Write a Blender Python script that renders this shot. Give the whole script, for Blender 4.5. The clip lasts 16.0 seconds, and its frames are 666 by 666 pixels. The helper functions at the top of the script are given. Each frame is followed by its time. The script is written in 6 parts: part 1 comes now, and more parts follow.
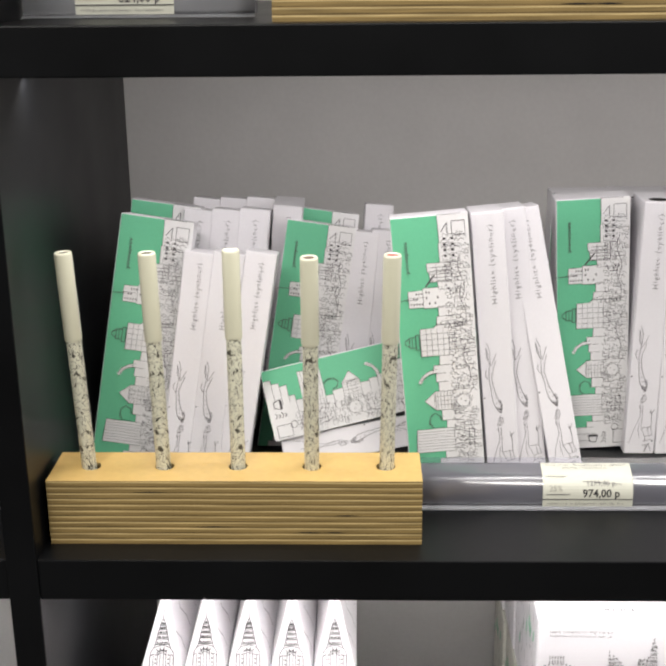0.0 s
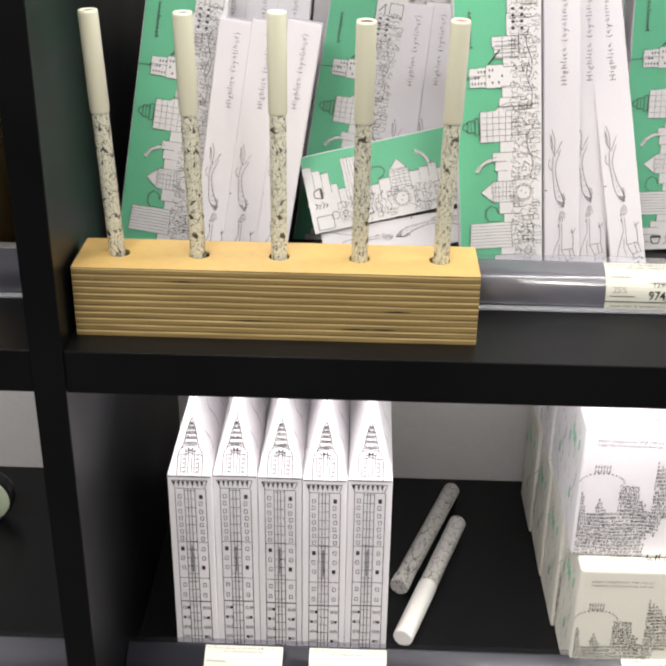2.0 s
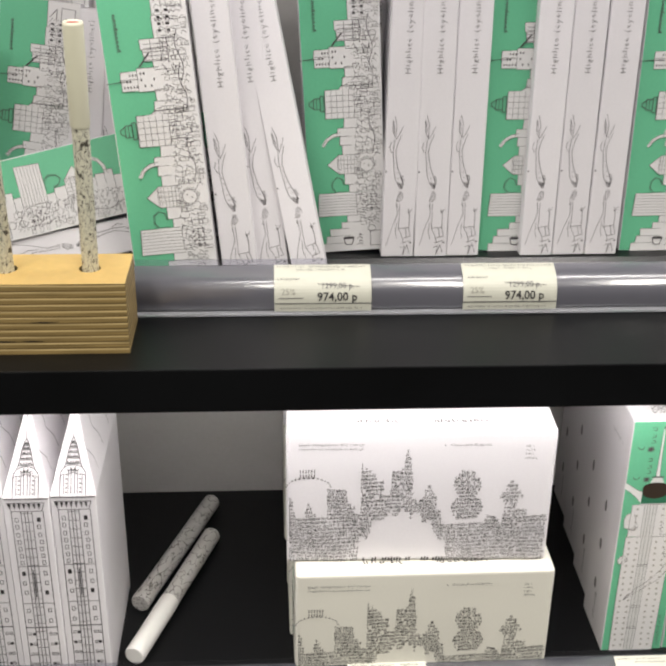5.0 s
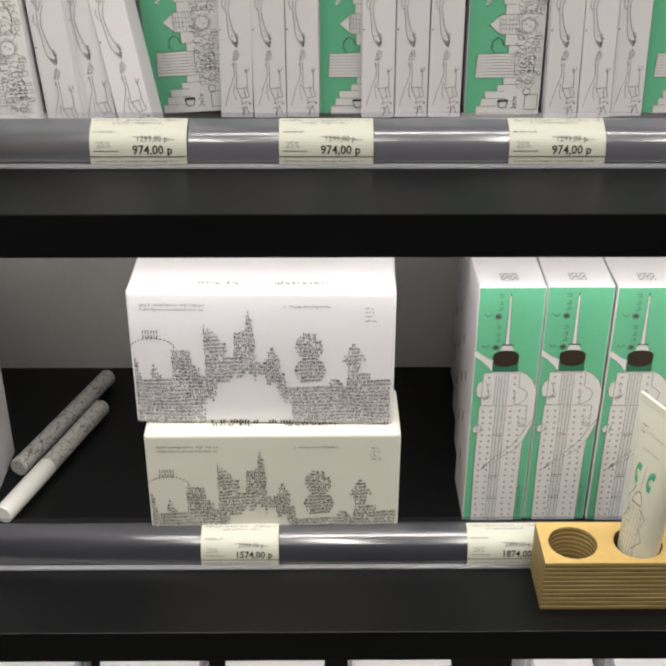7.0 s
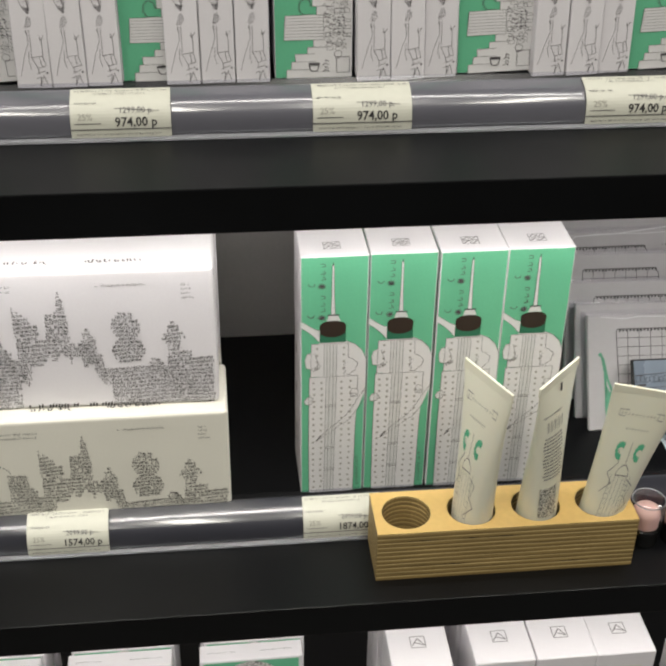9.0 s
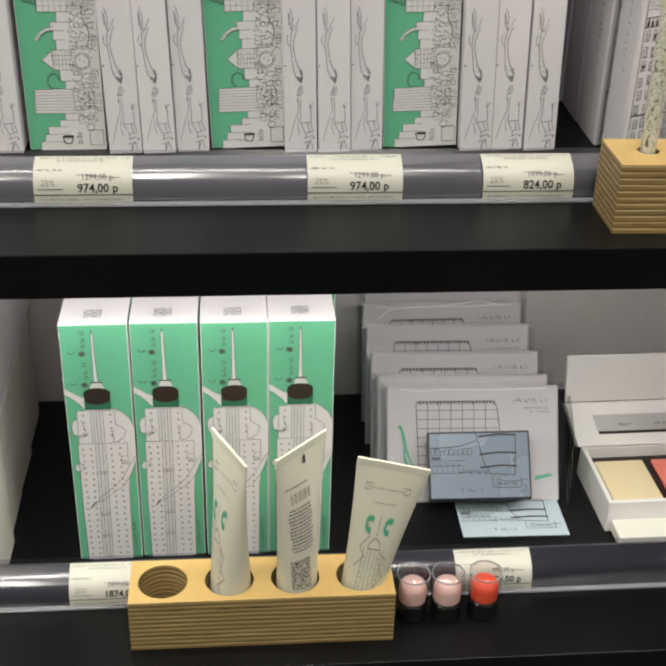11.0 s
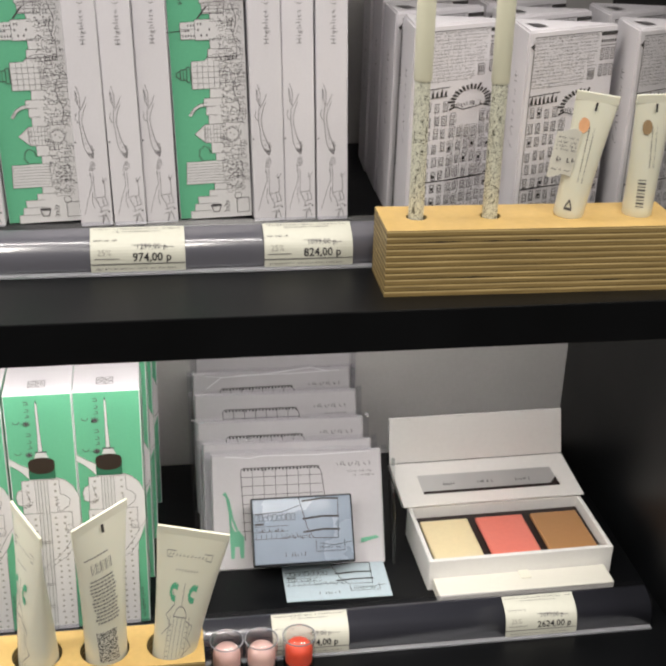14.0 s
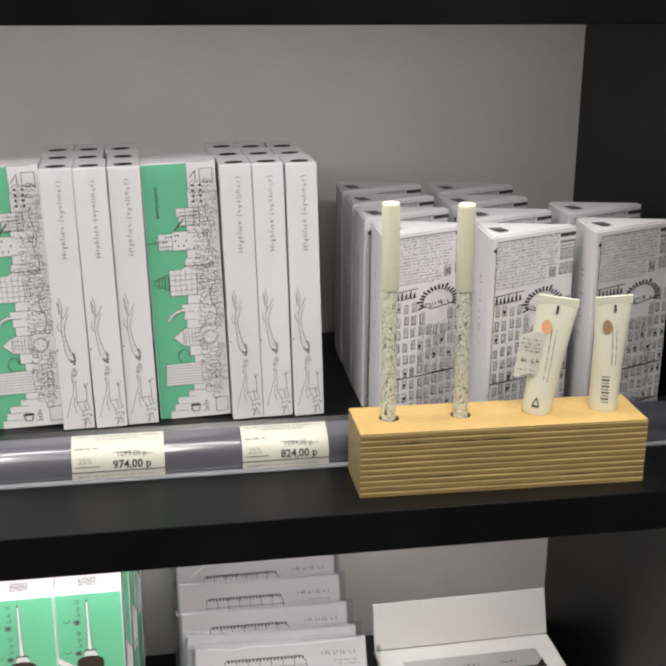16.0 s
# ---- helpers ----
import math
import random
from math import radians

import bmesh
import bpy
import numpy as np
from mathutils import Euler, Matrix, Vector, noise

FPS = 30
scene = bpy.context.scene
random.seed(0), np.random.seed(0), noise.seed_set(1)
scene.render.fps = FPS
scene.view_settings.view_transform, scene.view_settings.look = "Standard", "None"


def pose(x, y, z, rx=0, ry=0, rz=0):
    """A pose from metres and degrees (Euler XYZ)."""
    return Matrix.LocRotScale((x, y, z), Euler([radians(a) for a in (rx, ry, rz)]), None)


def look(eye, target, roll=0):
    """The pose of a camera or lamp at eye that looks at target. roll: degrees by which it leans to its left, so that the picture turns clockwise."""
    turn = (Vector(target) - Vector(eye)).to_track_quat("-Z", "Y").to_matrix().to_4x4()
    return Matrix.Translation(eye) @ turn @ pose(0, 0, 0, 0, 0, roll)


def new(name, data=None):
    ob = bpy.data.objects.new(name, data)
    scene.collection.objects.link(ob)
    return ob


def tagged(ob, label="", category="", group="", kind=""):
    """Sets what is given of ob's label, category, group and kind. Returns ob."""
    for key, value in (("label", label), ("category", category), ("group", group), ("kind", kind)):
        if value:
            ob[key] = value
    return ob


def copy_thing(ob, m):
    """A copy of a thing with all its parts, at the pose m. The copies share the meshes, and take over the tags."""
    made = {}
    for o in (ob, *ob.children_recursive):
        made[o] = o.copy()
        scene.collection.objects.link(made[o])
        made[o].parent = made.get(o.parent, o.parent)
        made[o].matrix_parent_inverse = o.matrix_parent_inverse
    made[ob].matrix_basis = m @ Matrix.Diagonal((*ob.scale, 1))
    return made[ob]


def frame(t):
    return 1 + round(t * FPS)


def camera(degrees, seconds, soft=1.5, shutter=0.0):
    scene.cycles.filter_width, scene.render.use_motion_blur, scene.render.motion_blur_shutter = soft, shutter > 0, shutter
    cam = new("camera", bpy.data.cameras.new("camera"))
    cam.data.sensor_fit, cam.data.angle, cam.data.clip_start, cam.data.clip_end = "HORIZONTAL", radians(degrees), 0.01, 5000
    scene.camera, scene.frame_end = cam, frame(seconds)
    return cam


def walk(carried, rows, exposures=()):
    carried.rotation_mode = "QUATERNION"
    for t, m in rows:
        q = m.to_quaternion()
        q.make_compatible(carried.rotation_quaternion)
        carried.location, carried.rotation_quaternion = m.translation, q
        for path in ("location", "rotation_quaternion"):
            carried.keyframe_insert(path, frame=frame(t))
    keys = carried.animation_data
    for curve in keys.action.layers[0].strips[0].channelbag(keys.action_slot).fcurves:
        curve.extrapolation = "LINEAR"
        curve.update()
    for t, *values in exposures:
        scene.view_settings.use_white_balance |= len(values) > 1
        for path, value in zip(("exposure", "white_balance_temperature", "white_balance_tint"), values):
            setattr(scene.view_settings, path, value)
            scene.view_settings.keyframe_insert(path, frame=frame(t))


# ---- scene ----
# camera ----------------------------------------------------------------
cam = camera(32.28, 16.0, soft=2.7)


def aim(x, y, z, yaw, pitch, roll):
    """A camera pose from its place and its yaw, pitch and roll in degrees."""
    a, b = radians(yaw), radians(pitch)
    way = Vector((-math.sin(a) * math.cos(b), math.cos(a) * math.cos(b), math.sin(b)))
    return look((x, y, z), Vector((x, y, z)) + way, roll)


WALK = [
    (0, 0.1675, -0.5529, 0.2996, 1.455, -18.026, -0.545),
    (0.5, 0.1653, -0.5516, 0.2956, 1.782, -19.893, -0.354),
    (1, 0.1619, -0.5385, 0.2831, 2.571, -23.132, -0.365),
    (1.5, 0.1511, -0.5233, 0.2723, 2.485, -25.913, 0.226),
    (2, 0.1421, -0.5102, 0.2663, 1.511, -27.131, 0.811),
    (2.5, 0.1264, -0.5159, 0.2603, -1.182, -26.834, 1.156),
    (3, 0.1170, -0.5253, 0.2521, -3.403, -26.276, 1.077),
    (3.5, 0.1514, -0.5082, 0.2562, -3.899, -26.164, 1.361),
    (4, 0.2056, -0.5014, 0.2599, -3.247, -26.149, 1.303),
    (4.5, 0.2533, -0.5069, 0.2601, -2.695, -25.931, 0.756),
    (4.7, 0.2583, -0.5031, 0.2604, -3.327, -26.091, 0.824),
    (6.8, 0.3914, -0.5269, 0.2339, -1.011, -28.915, 0.162),
    (7, 0.3918, -0.5292, 0.2294, -0.687, -30.050, 0.218),
    (7.5, 0.3921, -0.5271, 0.2230, -0.147, -32.939, 0.327),
    (8, 0.4101, -0.5306, 0.2280, -0.910, -32.883, 0.184),
    (8.5, 0.4226, -0.5114, 0.2317, -3.931, -32.249, -0.054),
    (9, 0.4411, -0.5073, 0.2298, -6.421, -32.347, 0.891),
    (9.5, 0.4974, -0.5072, 0.2365, -5.597, -31.851, 2.370),
    (10, 0.5440, -0.5160, 0.2392, -4.692, -31.007, 2.159),
    (10.2, 0.5547, -0.5129, 0.2403, -4.817, -30.719, 2.062),
    (12.3, 0.6324, -0.5513, 0.2324, -8.127, -27.331, 1.713),
    (12.5, 0.6344, -0.5515, 0.2311, -8.711, -27.321, 1.818),
    (13, 0.6505, -0.5525, 0.2307, -9.303, -27.276, 1.952),
    (13.5, 0.6611, -0.5507, 0.2377, -9.606, -26.878, 1.825),
    (14, 0.6662, -0.5470, 0.2443, -9.732, -25.469, 1.848),
    (14.5, 0.6714, -0.5472, 0.2486, -9.141, -23.089, 1.563),
    (15, 0.6702, -0.5537, 0.2613, -9.338, -20.766, 0.999),
    (15.5, 0.6704, -0.5568, 0.2647, -9.825, -18.496, 0.654),
    (16, 0.6725, -0.5524, 0.2786, -10.143, -18.149, 0.464),
]
walk(cam, [(r[0], aim(*r[1:])) for r in WALK], exposures=[(0.0, 0.03, 6500, 10), (2.5, 0.12, 6520, 11), (4.5, -0.08, 6600, 10), (7.5, -0.48, 6680, 8), (9.5, -0.52, 6680, 7), (12.5, -0.29, 6700, 8), (14.0, -0.22, 6680, 10), (16.0, -0.07, 6500, 10)])

# world and light -------------------------------------------------------
world = bpy.data.worlds.new("shop_air")
scene.world = world
world.use_nodes = True
world.node_tree.nodes["Background"].inputs[0].default_value = (1.0, 0.97, 0.93, 1)
world.node_tree.nodes["Background"].inputs[1].default_value = 0.02

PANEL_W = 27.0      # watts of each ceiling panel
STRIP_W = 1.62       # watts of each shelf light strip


def area_lamp(name, m, sx, sy, watts, colour=(1, 0.96, 0.9), spread=180):
    data = bpy.data.lights.new(name, "AREA")
    data.shape, data.size, data.size_y = "RECTANGLE", sx, sy
    data.energy, data.color, data.spread = watts, colour, radians(spread)
    ob = new(name, data)
    ob.matrix_world = m
    return ob


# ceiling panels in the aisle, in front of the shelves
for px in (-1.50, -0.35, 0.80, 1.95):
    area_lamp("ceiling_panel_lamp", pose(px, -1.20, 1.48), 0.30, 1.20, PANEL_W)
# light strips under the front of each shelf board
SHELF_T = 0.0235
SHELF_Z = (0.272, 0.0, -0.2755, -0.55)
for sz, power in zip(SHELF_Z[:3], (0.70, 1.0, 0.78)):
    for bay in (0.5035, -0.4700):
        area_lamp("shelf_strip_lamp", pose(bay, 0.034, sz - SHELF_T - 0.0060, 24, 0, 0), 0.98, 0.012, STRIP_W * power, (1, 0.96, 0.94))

# materials -------------------------------------------------------------
MATS = {}


def material(name, colour, rough=0.5, metal=0.0, grain=0.0, grain_scale=300.0, bump=0.0, bump_scale=400.0, stain=0.0, coat=0.0, spec=0.5, trans=0.0, ior=1.45, subsurf=0.0, vary=0.0):
    """A Principled material with fine grain, broad stains and relief, all in metres of object space."""
    m = bpy.data.materials.new(name)
    m.use_nodes = True
    nt = m.node_tree
    n, link = nt.nodes, nt.links.new
    p = n["Principled BSDF"]
    p.inputs["Base Color"].default_value = (*colour, 1)
    p.inputs["Roughness"].default_value = rough
    p.inputs["Metallic"].default_value = metal
    p.inputs["Specular IOR Level"].default_value = spec
    p.inputs["Coat Weight"].default_value = coat
    p.inputs["Transmission Weight"].default_value = trans
    p.inputs["IOR"].default_value = ior
    if subsurf:
        p.inputs["Subsurface Weight"].default_value = subsurf
        p.inputs["Subsurface Radius"].default_value = (0.004, 0.003, 0.002)
    tc = n.new("ShaderNodeTexCoord")
    if grain or stain or vary:
        fine, broad = n.new("ShaderNodeTexNoise"), n.new("ShaderNodeTexNoise")
        fine.inputs["Scale"].default_value, fine.inputs["Detail"].default_value = grain_scale, 4
        broad.inputs["Scale"].default_value, broad.inputs["Detail"].default_value = 14.0, 5
        link(tc.outputs["Object"], fine.inputs["Vector"])
        link(tc.outputs["Object"], broad.inputs["Vector"])
        a, b = n.new("ShaderNodeMapRange"), n.new("ShaderNodeMapRange")
        for q, src, amount in ((a, fine, grain), (b, broad, stain)):
            q.inputs["From Min"].default_value, q.inputs["From Max"].default_value = 0.3, 0.7
            q.inputs["To Min"].default_value, q.inputs["To Max"].default_value = 1 - amount, 1 + amount * 0.5
            link(src.outputs["Fac"], q.inputs["Value"])
        mul = n.new("ShaderNodeMath")
        mul.operation = "MULTIPLY"
        link(a.outputs[0], mul.inputs[0])
        link(b.outputs[0], mul.inputs[1])
        last = mul.outputs[0]
        if vary:
            info, mr, mm = n.new("ShaderNodeObjectInfo"), n.new("ShaderNodeMapRange"), n.new("ShaderNodeMath")
            mr.inputs["To Min"].default_value, mr.inputs["To Max"].default_value = 1 - vary, 1.0
            link(info.outputs["Random"], mr.inputs["Value"])
            mm.operation = "MULTIPLY"
            link(last, mm.inputs[0])
            link(mr.outputs[0], mm.inputs[1])
            last = mm.outputs[0]
        mix = n.new("ShaderNodeVectorMath")
        mix.operation = "SCALE"
        mix.inputs[0].default_value = colour
        link(last, mix.inputs["Scale"])
        link(mix.outputs[0], p.inputs["Base Color"])
        rr = n.new("ShaderNodeMapRange")
        rr.inputs["To Min"].default_value, rr.inputs["To Max"].default_value = max(0.02, rough - 0.08), min(1, rough + 0.1)
        link(broad.outputs["Fac"], rr.inputs["Value"])
        link(rr.outputs[0], p.inputs["Roughness"])
    if bump:
        t, bp = n.new("ShaderNodeTexNoise"), n.new("ShaderNodeBump")
        t.inputs["Scale"].default_value, t.inputs["Detail"].default_value = bump_scale, 3
        link(tc.outputs["Object"], t.inputs["Vector"])
        bp.inputs["Strength"].default_value, bp.inputs["Distance"].default_value = bump, 0.0006
        link(t.outputs["Fac"], bp.inputs["Height"])
        link(bp.outputs[0], p.inputs["Normal"])
    MATS[name] = m
    return m


black_lam = material("black_laminate", (0.0025, 0.0029, 0.0037), 0.38, spec=0.36, grain=0.25, grain_scale=900, stain=0.3, bump=0.12, bump_scale=1500)
back_mat = material("grey_back_panel", (0.59, 0.575, 0.56), 0.6, grain=0.03, stain=0.06, bump=0.05, bump_scale=900)
card = material("white_card", (0.745, 0.725, 0.75), 0.5, grain=0.02, grain_scale=700, stain=0.04, bump=0.04, bump_scale=900, vary=0.05)
cream_card = material("ivory_card", (0.71, 0.695, 0.62), 0.5, grain=0.02, grain_scale=700, stain=0.04, bump=0.04, bump_scale=900, vary=0.04)
green = material("green_card", (0.145, 0.50, 0.295), 0.42, grain=0.03, grain_scale=600, stain=0.05, vary=0.05)
art_white = material("print_white", (0.73, 0.72, 0.72), 0.48, grain=0.02, stain=0.03)
ink = material("print_ink", (0.03, 0.028, 0.03), 0.55, grain=0.15, grain_scale=500)
fine_ink = material("print_fine_ink", (0.10, 0.095, 0.10), 0.55, grain=0.25, grain_scale=900)
pale_ink = material("print_pale_ink", (0.34, 0.33, 0.29), 0.55, grain=0.2, grain_scale=900)
grey_ink = material("print_grey_ink", (0.16, 0.155, 0.16), 0.55, grain=0.3, grain_scale=900)
ply_top = material("birch_face", (0.66, 0.445, 0.162), 0.42, grain=0.05, grain_scale=250, stain=0.07, bump=0.06, bump_scale=500, coat=0.15)
ply_hole = material("birch_cut", (0.42, 0.25, 0.085), 0.6, grain=0.2, grain_scale=400)
pen_cream = material("pen_ivory_plastic", (0.66, 0.645, 0.505), 0.32, stain=0.03, coat=0.2, vary=0.04)
tag_paper = material("tag_paper", (0.57, 0.57, 0.495), 0.4, grain=0.02, stain=0.03)


def extruded(name, colour, rough, ridge):
    """Glossy plastic drawn out along x: fine lengthwise ridges spread its highlights up and down."""
    m = material(name, colour, rough, stain=0.1, spec=1.0)
    n, link = m.node_tree.nodes, m.node_tree.links.new
    tc, mp, t, bp = (n.new(k) for k in ("ShaderNodeTexCoord", "ShaderNodeMapping", "ShaderNodeTexNoise", "ShaderNodeBump"))
    mp.inputs["Scale"].default_value = (2, 700, 700)
    t.inputs["Scale"].default_value, t.inputs["Detail"].default_value = 1.0, 1
    link(tc.outputs["Object"], mp.inputs["Vector"])
    link(mp.outputs[0], t.inputs["Vector"])
    bp.inputs["Strength"].default_value, bp.inputs["Distance"].default_value = ridge, 0.0010
    link(t.outputs["Fac"], bp.inputs["Height"])
    link(bp.outputs[0], n["Principled BSDF"].inputs["Normal"])
    p = n["Principled BSDF"]
    p.inputs["Coat Weight"].default_value, p.inputs["Coat Roughness"].default_value, p.inputs["Coat IOR"].default_value = 1.0, 0.17, 1.9
    return m


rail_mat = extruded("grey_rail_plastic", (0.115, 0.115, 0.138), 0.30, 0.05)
# same plastic, darkened in colour for the weaker light on the lower shelf
shaded_rail = extruded("shaded_rail_plastic", (0.034, 0.035, 0.046), 0.29, 0.05)
rail_lip = material("clear_rail_lip", (0.55, 0.56, 0.60), 0.15, trans=0.65, ior=1.3)
hole_dark = material("dark_hole", (0.01, 0.009, 0.008), 0.8)
room_wall = material("shop_wall_paint", (0.13, 0.125, 0.12), 0.8, grain=0.05, stain=0.1)
room_floor = material("shop_floor_tile", (0.12, 0.115, 0.11), 0.5, grain=0.1, stain=0.15)


def see_through(name, colour, rough, gloss, most=0.40):
    """Thin clear plastic: lets light straight through, with a gloss that grows towards its edges."""
    m = bpy.data.materials.new(name)
    m.use_nodes = True
    n, link = m.node_tree.nodes, m.node_tree.links.new
    clear_bsdf, shine, mix, rim, level = (n.new(k) for k in ("ShaderNodeBsdfTransparent", "ShaderNodeBsdfGlossy", "ShaderNodeMixShader", "ShaderNodeLayerWeight", "ShaderNodeMapRange"))
    clear_bsdf.inputs["Color"].default_value = (*colour, 1)
    shine.inputs["Roughness"].default_value = rough
    rim.inputs["Blend"].default_value = 0.25
    level.inputs["To Min"].default_value, level.inputs["To Max"].default_value = gloss, most
    link(rim.outputs["Facing"], level.inputs["Value"])
    link(level.outputs[0], mix.inputs[0])
    link(clear_bsdf.outputs[0], mix.inputs[1])
    link(shine.outputs[0], mix.inputs[2])
    link(mix.outputs[0], n["Material Output"].inputs["Surface"])
    n.remove(n["Principled BSDF"])
    return m


def layered_ply(name, layers, thick):
    """Edge of plywood: light and dark veneers in turn along z, with streaks of grain and dark gaps along x."""
    m = bpy.data.materials.new(name)
    m.use_nodes = True
    n, link = m.node_tree.nodes, m.node_tree.links.new
    p = n["Principled BSDF"]
    tc, sep = n.new("ShaderNodeTexCoord"), n.new("ShaderNodeSeparateXYZ")
    link(tc.outputs["Object"], sep.inputs[0])

    def math_node(op, a, b=None):
        k = n.new("ShaderNodeMath")
        k.operation = op
        for i, v in enumerate((a, b)):
            if v is None:
                continue
            if isinstance(v, (int, float)):
                k.inputs[i].default_value = v
            else:
                link(v, k.inputs[i])
        return k.outputs[0]

    wob = n.new("ShaderNodeTexNoise")
    wob.inputs["Scale"].default_value, wob.inputs["Detail"].default_value = 9, 4
    link(tc.outputs["Object"], wob.inputs["Vector"])
    zz = math_node("ADD", sep.outputs["Z"], math_node("MULTIPLY", math_node("SUBTRACT", wob.outputs["Fac"], 0.5), 0.0010))
    cyc = math_node("FRACT", math_node("MULTIPLY", zz, layers / thick))
    ramp = n.new("ShaderNodeValToRGB")
    e = ramp.color_ramp.elements
    e[0].position, e[0].color = 0.0, (0.095, 0.058, 0.020, 1)
    e[1].position, e[1].color = 1.0, (0.095, 0.058, 0.020, 1)
    for pos, col in ((0.14, (0.26, 0.18, 0.066, 1)), (0.60, (0.31, 0.215, 0.08, 1)), (0.70, (0.60, 0.46, 0.22, 1)), (0.80, (0.62, 0.48, 0.24, 1)), (0.90, (0.34, 0.23, 0.08, 1))):
        q = e.new(pos)
        q.color = col
    link(cyc, ramp.inputs[0])
    mp = n.new("ShaderNodeMapping")
    mp.inputs["Scale"].default_value = (22, 60, 1300)
    link(tc.outputs["Object"], mp.inputs["Vector"])
    streak = n.new("ShaderNodeTexNoise")
    streak.inputs["Scale"].default_value, streak.inputs["Detail"].default_value = 1.0, 5
    link(mp.outputs[0], streak.inputs["Vector"])
    sm = n.new("ShaderNodeMapRange")
    sm.inputs["From Min"].default_value, sm.inputs["From Max"].default_value = 0.3, 0.7
    sm.inputs["To Min"].default_value, sm.inputs["To Max"].default_value = 0.48, 1.24
    link(streak.outputs["Fac"], sm.inputs["Value"])
    sc = n.new("ShaderNodeVectorMath")
    sc.operation = "SCALE"
    link(ramp.outputs[0], sc.inputs[0])
    link(sm.outputs[0], sc.inputs["Scale"])
    link(sc.outputs[0], p.inputs["Base Color"])
    p.inputs["Roughness"].default_value = 0.55
    bp = n.new("ShaderNodeBump")
    bp.inputs["Strength"].default_value, bp.inputs["Distance"].default_value = 0.14, 0.0004
    link(math_node("ADD", cyc, streak.outputs["Fac"]), bp.inputs["Height"])
    link(bp.outputs[0], p.inputs["Normal"])
    return m


ply_edge = layered_ply("birch_ply_edge", 11, 0.0372)


def scribbled(name, base, dark, scale=260.0, level=0.56, stretch=(1, 1, 1), rough=0.4, thin=0.016):
    """A pale printed surface with dense fine black drawing on it."""
    m = bpy.data.materials.new(name)
    m.use_nodes = True
    n, link = m.node_tree.nodes, m.node_tree.links.new
    p = n["Principled BSDF"]
    p.inputs["Roughness"].default_value = rough
    tc, mp = n.new("ShaderNodeTexCoord"), n.new("ShaderNodeMapping")
    mp.inputs["Scale"].default_value = stretch
    link(tc.outputs["Object"], mp.inputs["Vector"])
    v = n.new("ShaderNodeTexNoise")
    v.inputs["Scale"].default_value, v.inputs["Detail"].default_value = scale * 0.8, 1.5
    link(mp.outputs[0], v.inputs["Vector"])
    off, size = n.new("ShaderNodeMath"), n.new("ShaderNodeMath")
    off.operation, off.inputs[1].default_value, size.operation = "SUBTRACT", 0.5, "ABSOLUTE"
    link(v.outputs["Fac"], off.inputs[0])
    link(off.outputs[0], size.inputs[0])
    k = n.new("ShaderNodeTexNoise")
    k.inputs["Scale"].default_value, k.inputs["Detail"].default_value = scale * 0.55, 3
    link(mp.outputs[0], k.inputs["Vector"])
    lines, blots, both = n.new("ShaderNodeMath"), n.new("ShaderNodeMath"), n.new("ShaderNodeMath")
    lines.operation, lines.inputs[1].default_value = "LESS_THAN", thin
    blots.operation, blots.inputs[1].default_value = "GREATER_THAN", level
    both.operation = "MAXIMUM"
    link(size.outputs[0], lines.inputs[0])
    link(k.outputs["Fac"], blots.inputs[0])
    link(lines.outputs[0], both.inputs[0])
    link(blots.outputs[0], both.inputs[1])
    mix = n.new("ShaderNodeMix")
    mix.data_type = "RGBA"
    mix.inputs["A"].default_value, mix.inputs["B"].default_value = (*base, 1), (*dark, 1)
    link(both.outputs[0], mix.inputs["Factor"])
    link(mix.outputs["Result"], p.inputs["Base Color"])
    return m


pen_print = scribbled("pen_drawing_print", (0.63, 0.62, 0.50), (0.065, 0.06, 0.045), 760, 0.630, (1, 1, 0.55), thin=0.018)
pen_print_clear = scribbled("pen_drawing_fine", (0.66, 0.66, 0.55), (0.12, 0.12, 0.09), 1050, 0.63, (1, 1, 0.6), thin=0.022)

# mesh helpers ----------------------------------------------------------


def empty(name, m, label, category, group=""):
    ob = new(name)
    ob.matrix_world = m
    ob.empty_display_size = 0.01
    return tagged(ob, label, category, group)


def part(name, bm, mat, parent=None, label="", smooth=False):
    """Links a bmesh as one mesh object under a thing or a part."""
    me = bpy.data.meshes.new(name)
    bm.normal_update()
    bm.to_mesh(me)
    bm.free()
    for k in mat if isinstance(mat, (list, tuple)) else [mat]:
        me.materials.append(k)
    if smooth:
        for f in me.polygons:
            f.use_smooth = True
    ob = new(name, me)
    if parent:
        ob.parent = parent
    return tagged(ob, label)


def lone(name, bm, mat, m, label, category, group="", kind="", smooth=False):
    ob = part(name, bm, mat, None, "", smooth)
    ob.matrix_world = m
    return tagged(ob, label, category, group, kind)


def block(x0, x1, y0, y1, z0, z1, bevel=0.0, seg=2, bm=None):
    bm2 = bmesh.new()
    vs = [bm2.verts.new((x, y, z)) for z in (z0, z1) for y in (y0, y1) for x in (x0, x1)]
    for f in ((0, 2, 3, 1), (4, 5, 7, 6), (0, 1, 5, 4), (2, 6, 7, 3), (0, 4, 6, 2), (1, 3, 7, 5)):
        bm2.faces.new([vs[i] for i in f])
    if bevel:
        bmesh.ops.bevel(bm2, geom=list(bm2.edges), offset=bevel, segments=seg, affect="EDGES", profile=0.6)
    if bm is None:
        return bm2
    tmp = bpy.data.meshes.new("tmp")
    bm2.to_mesh(tmp)
    bm2.free()
    bm.from_mesh(tmp)
    bpy.data.meshes.remove(tmp)
    return bm


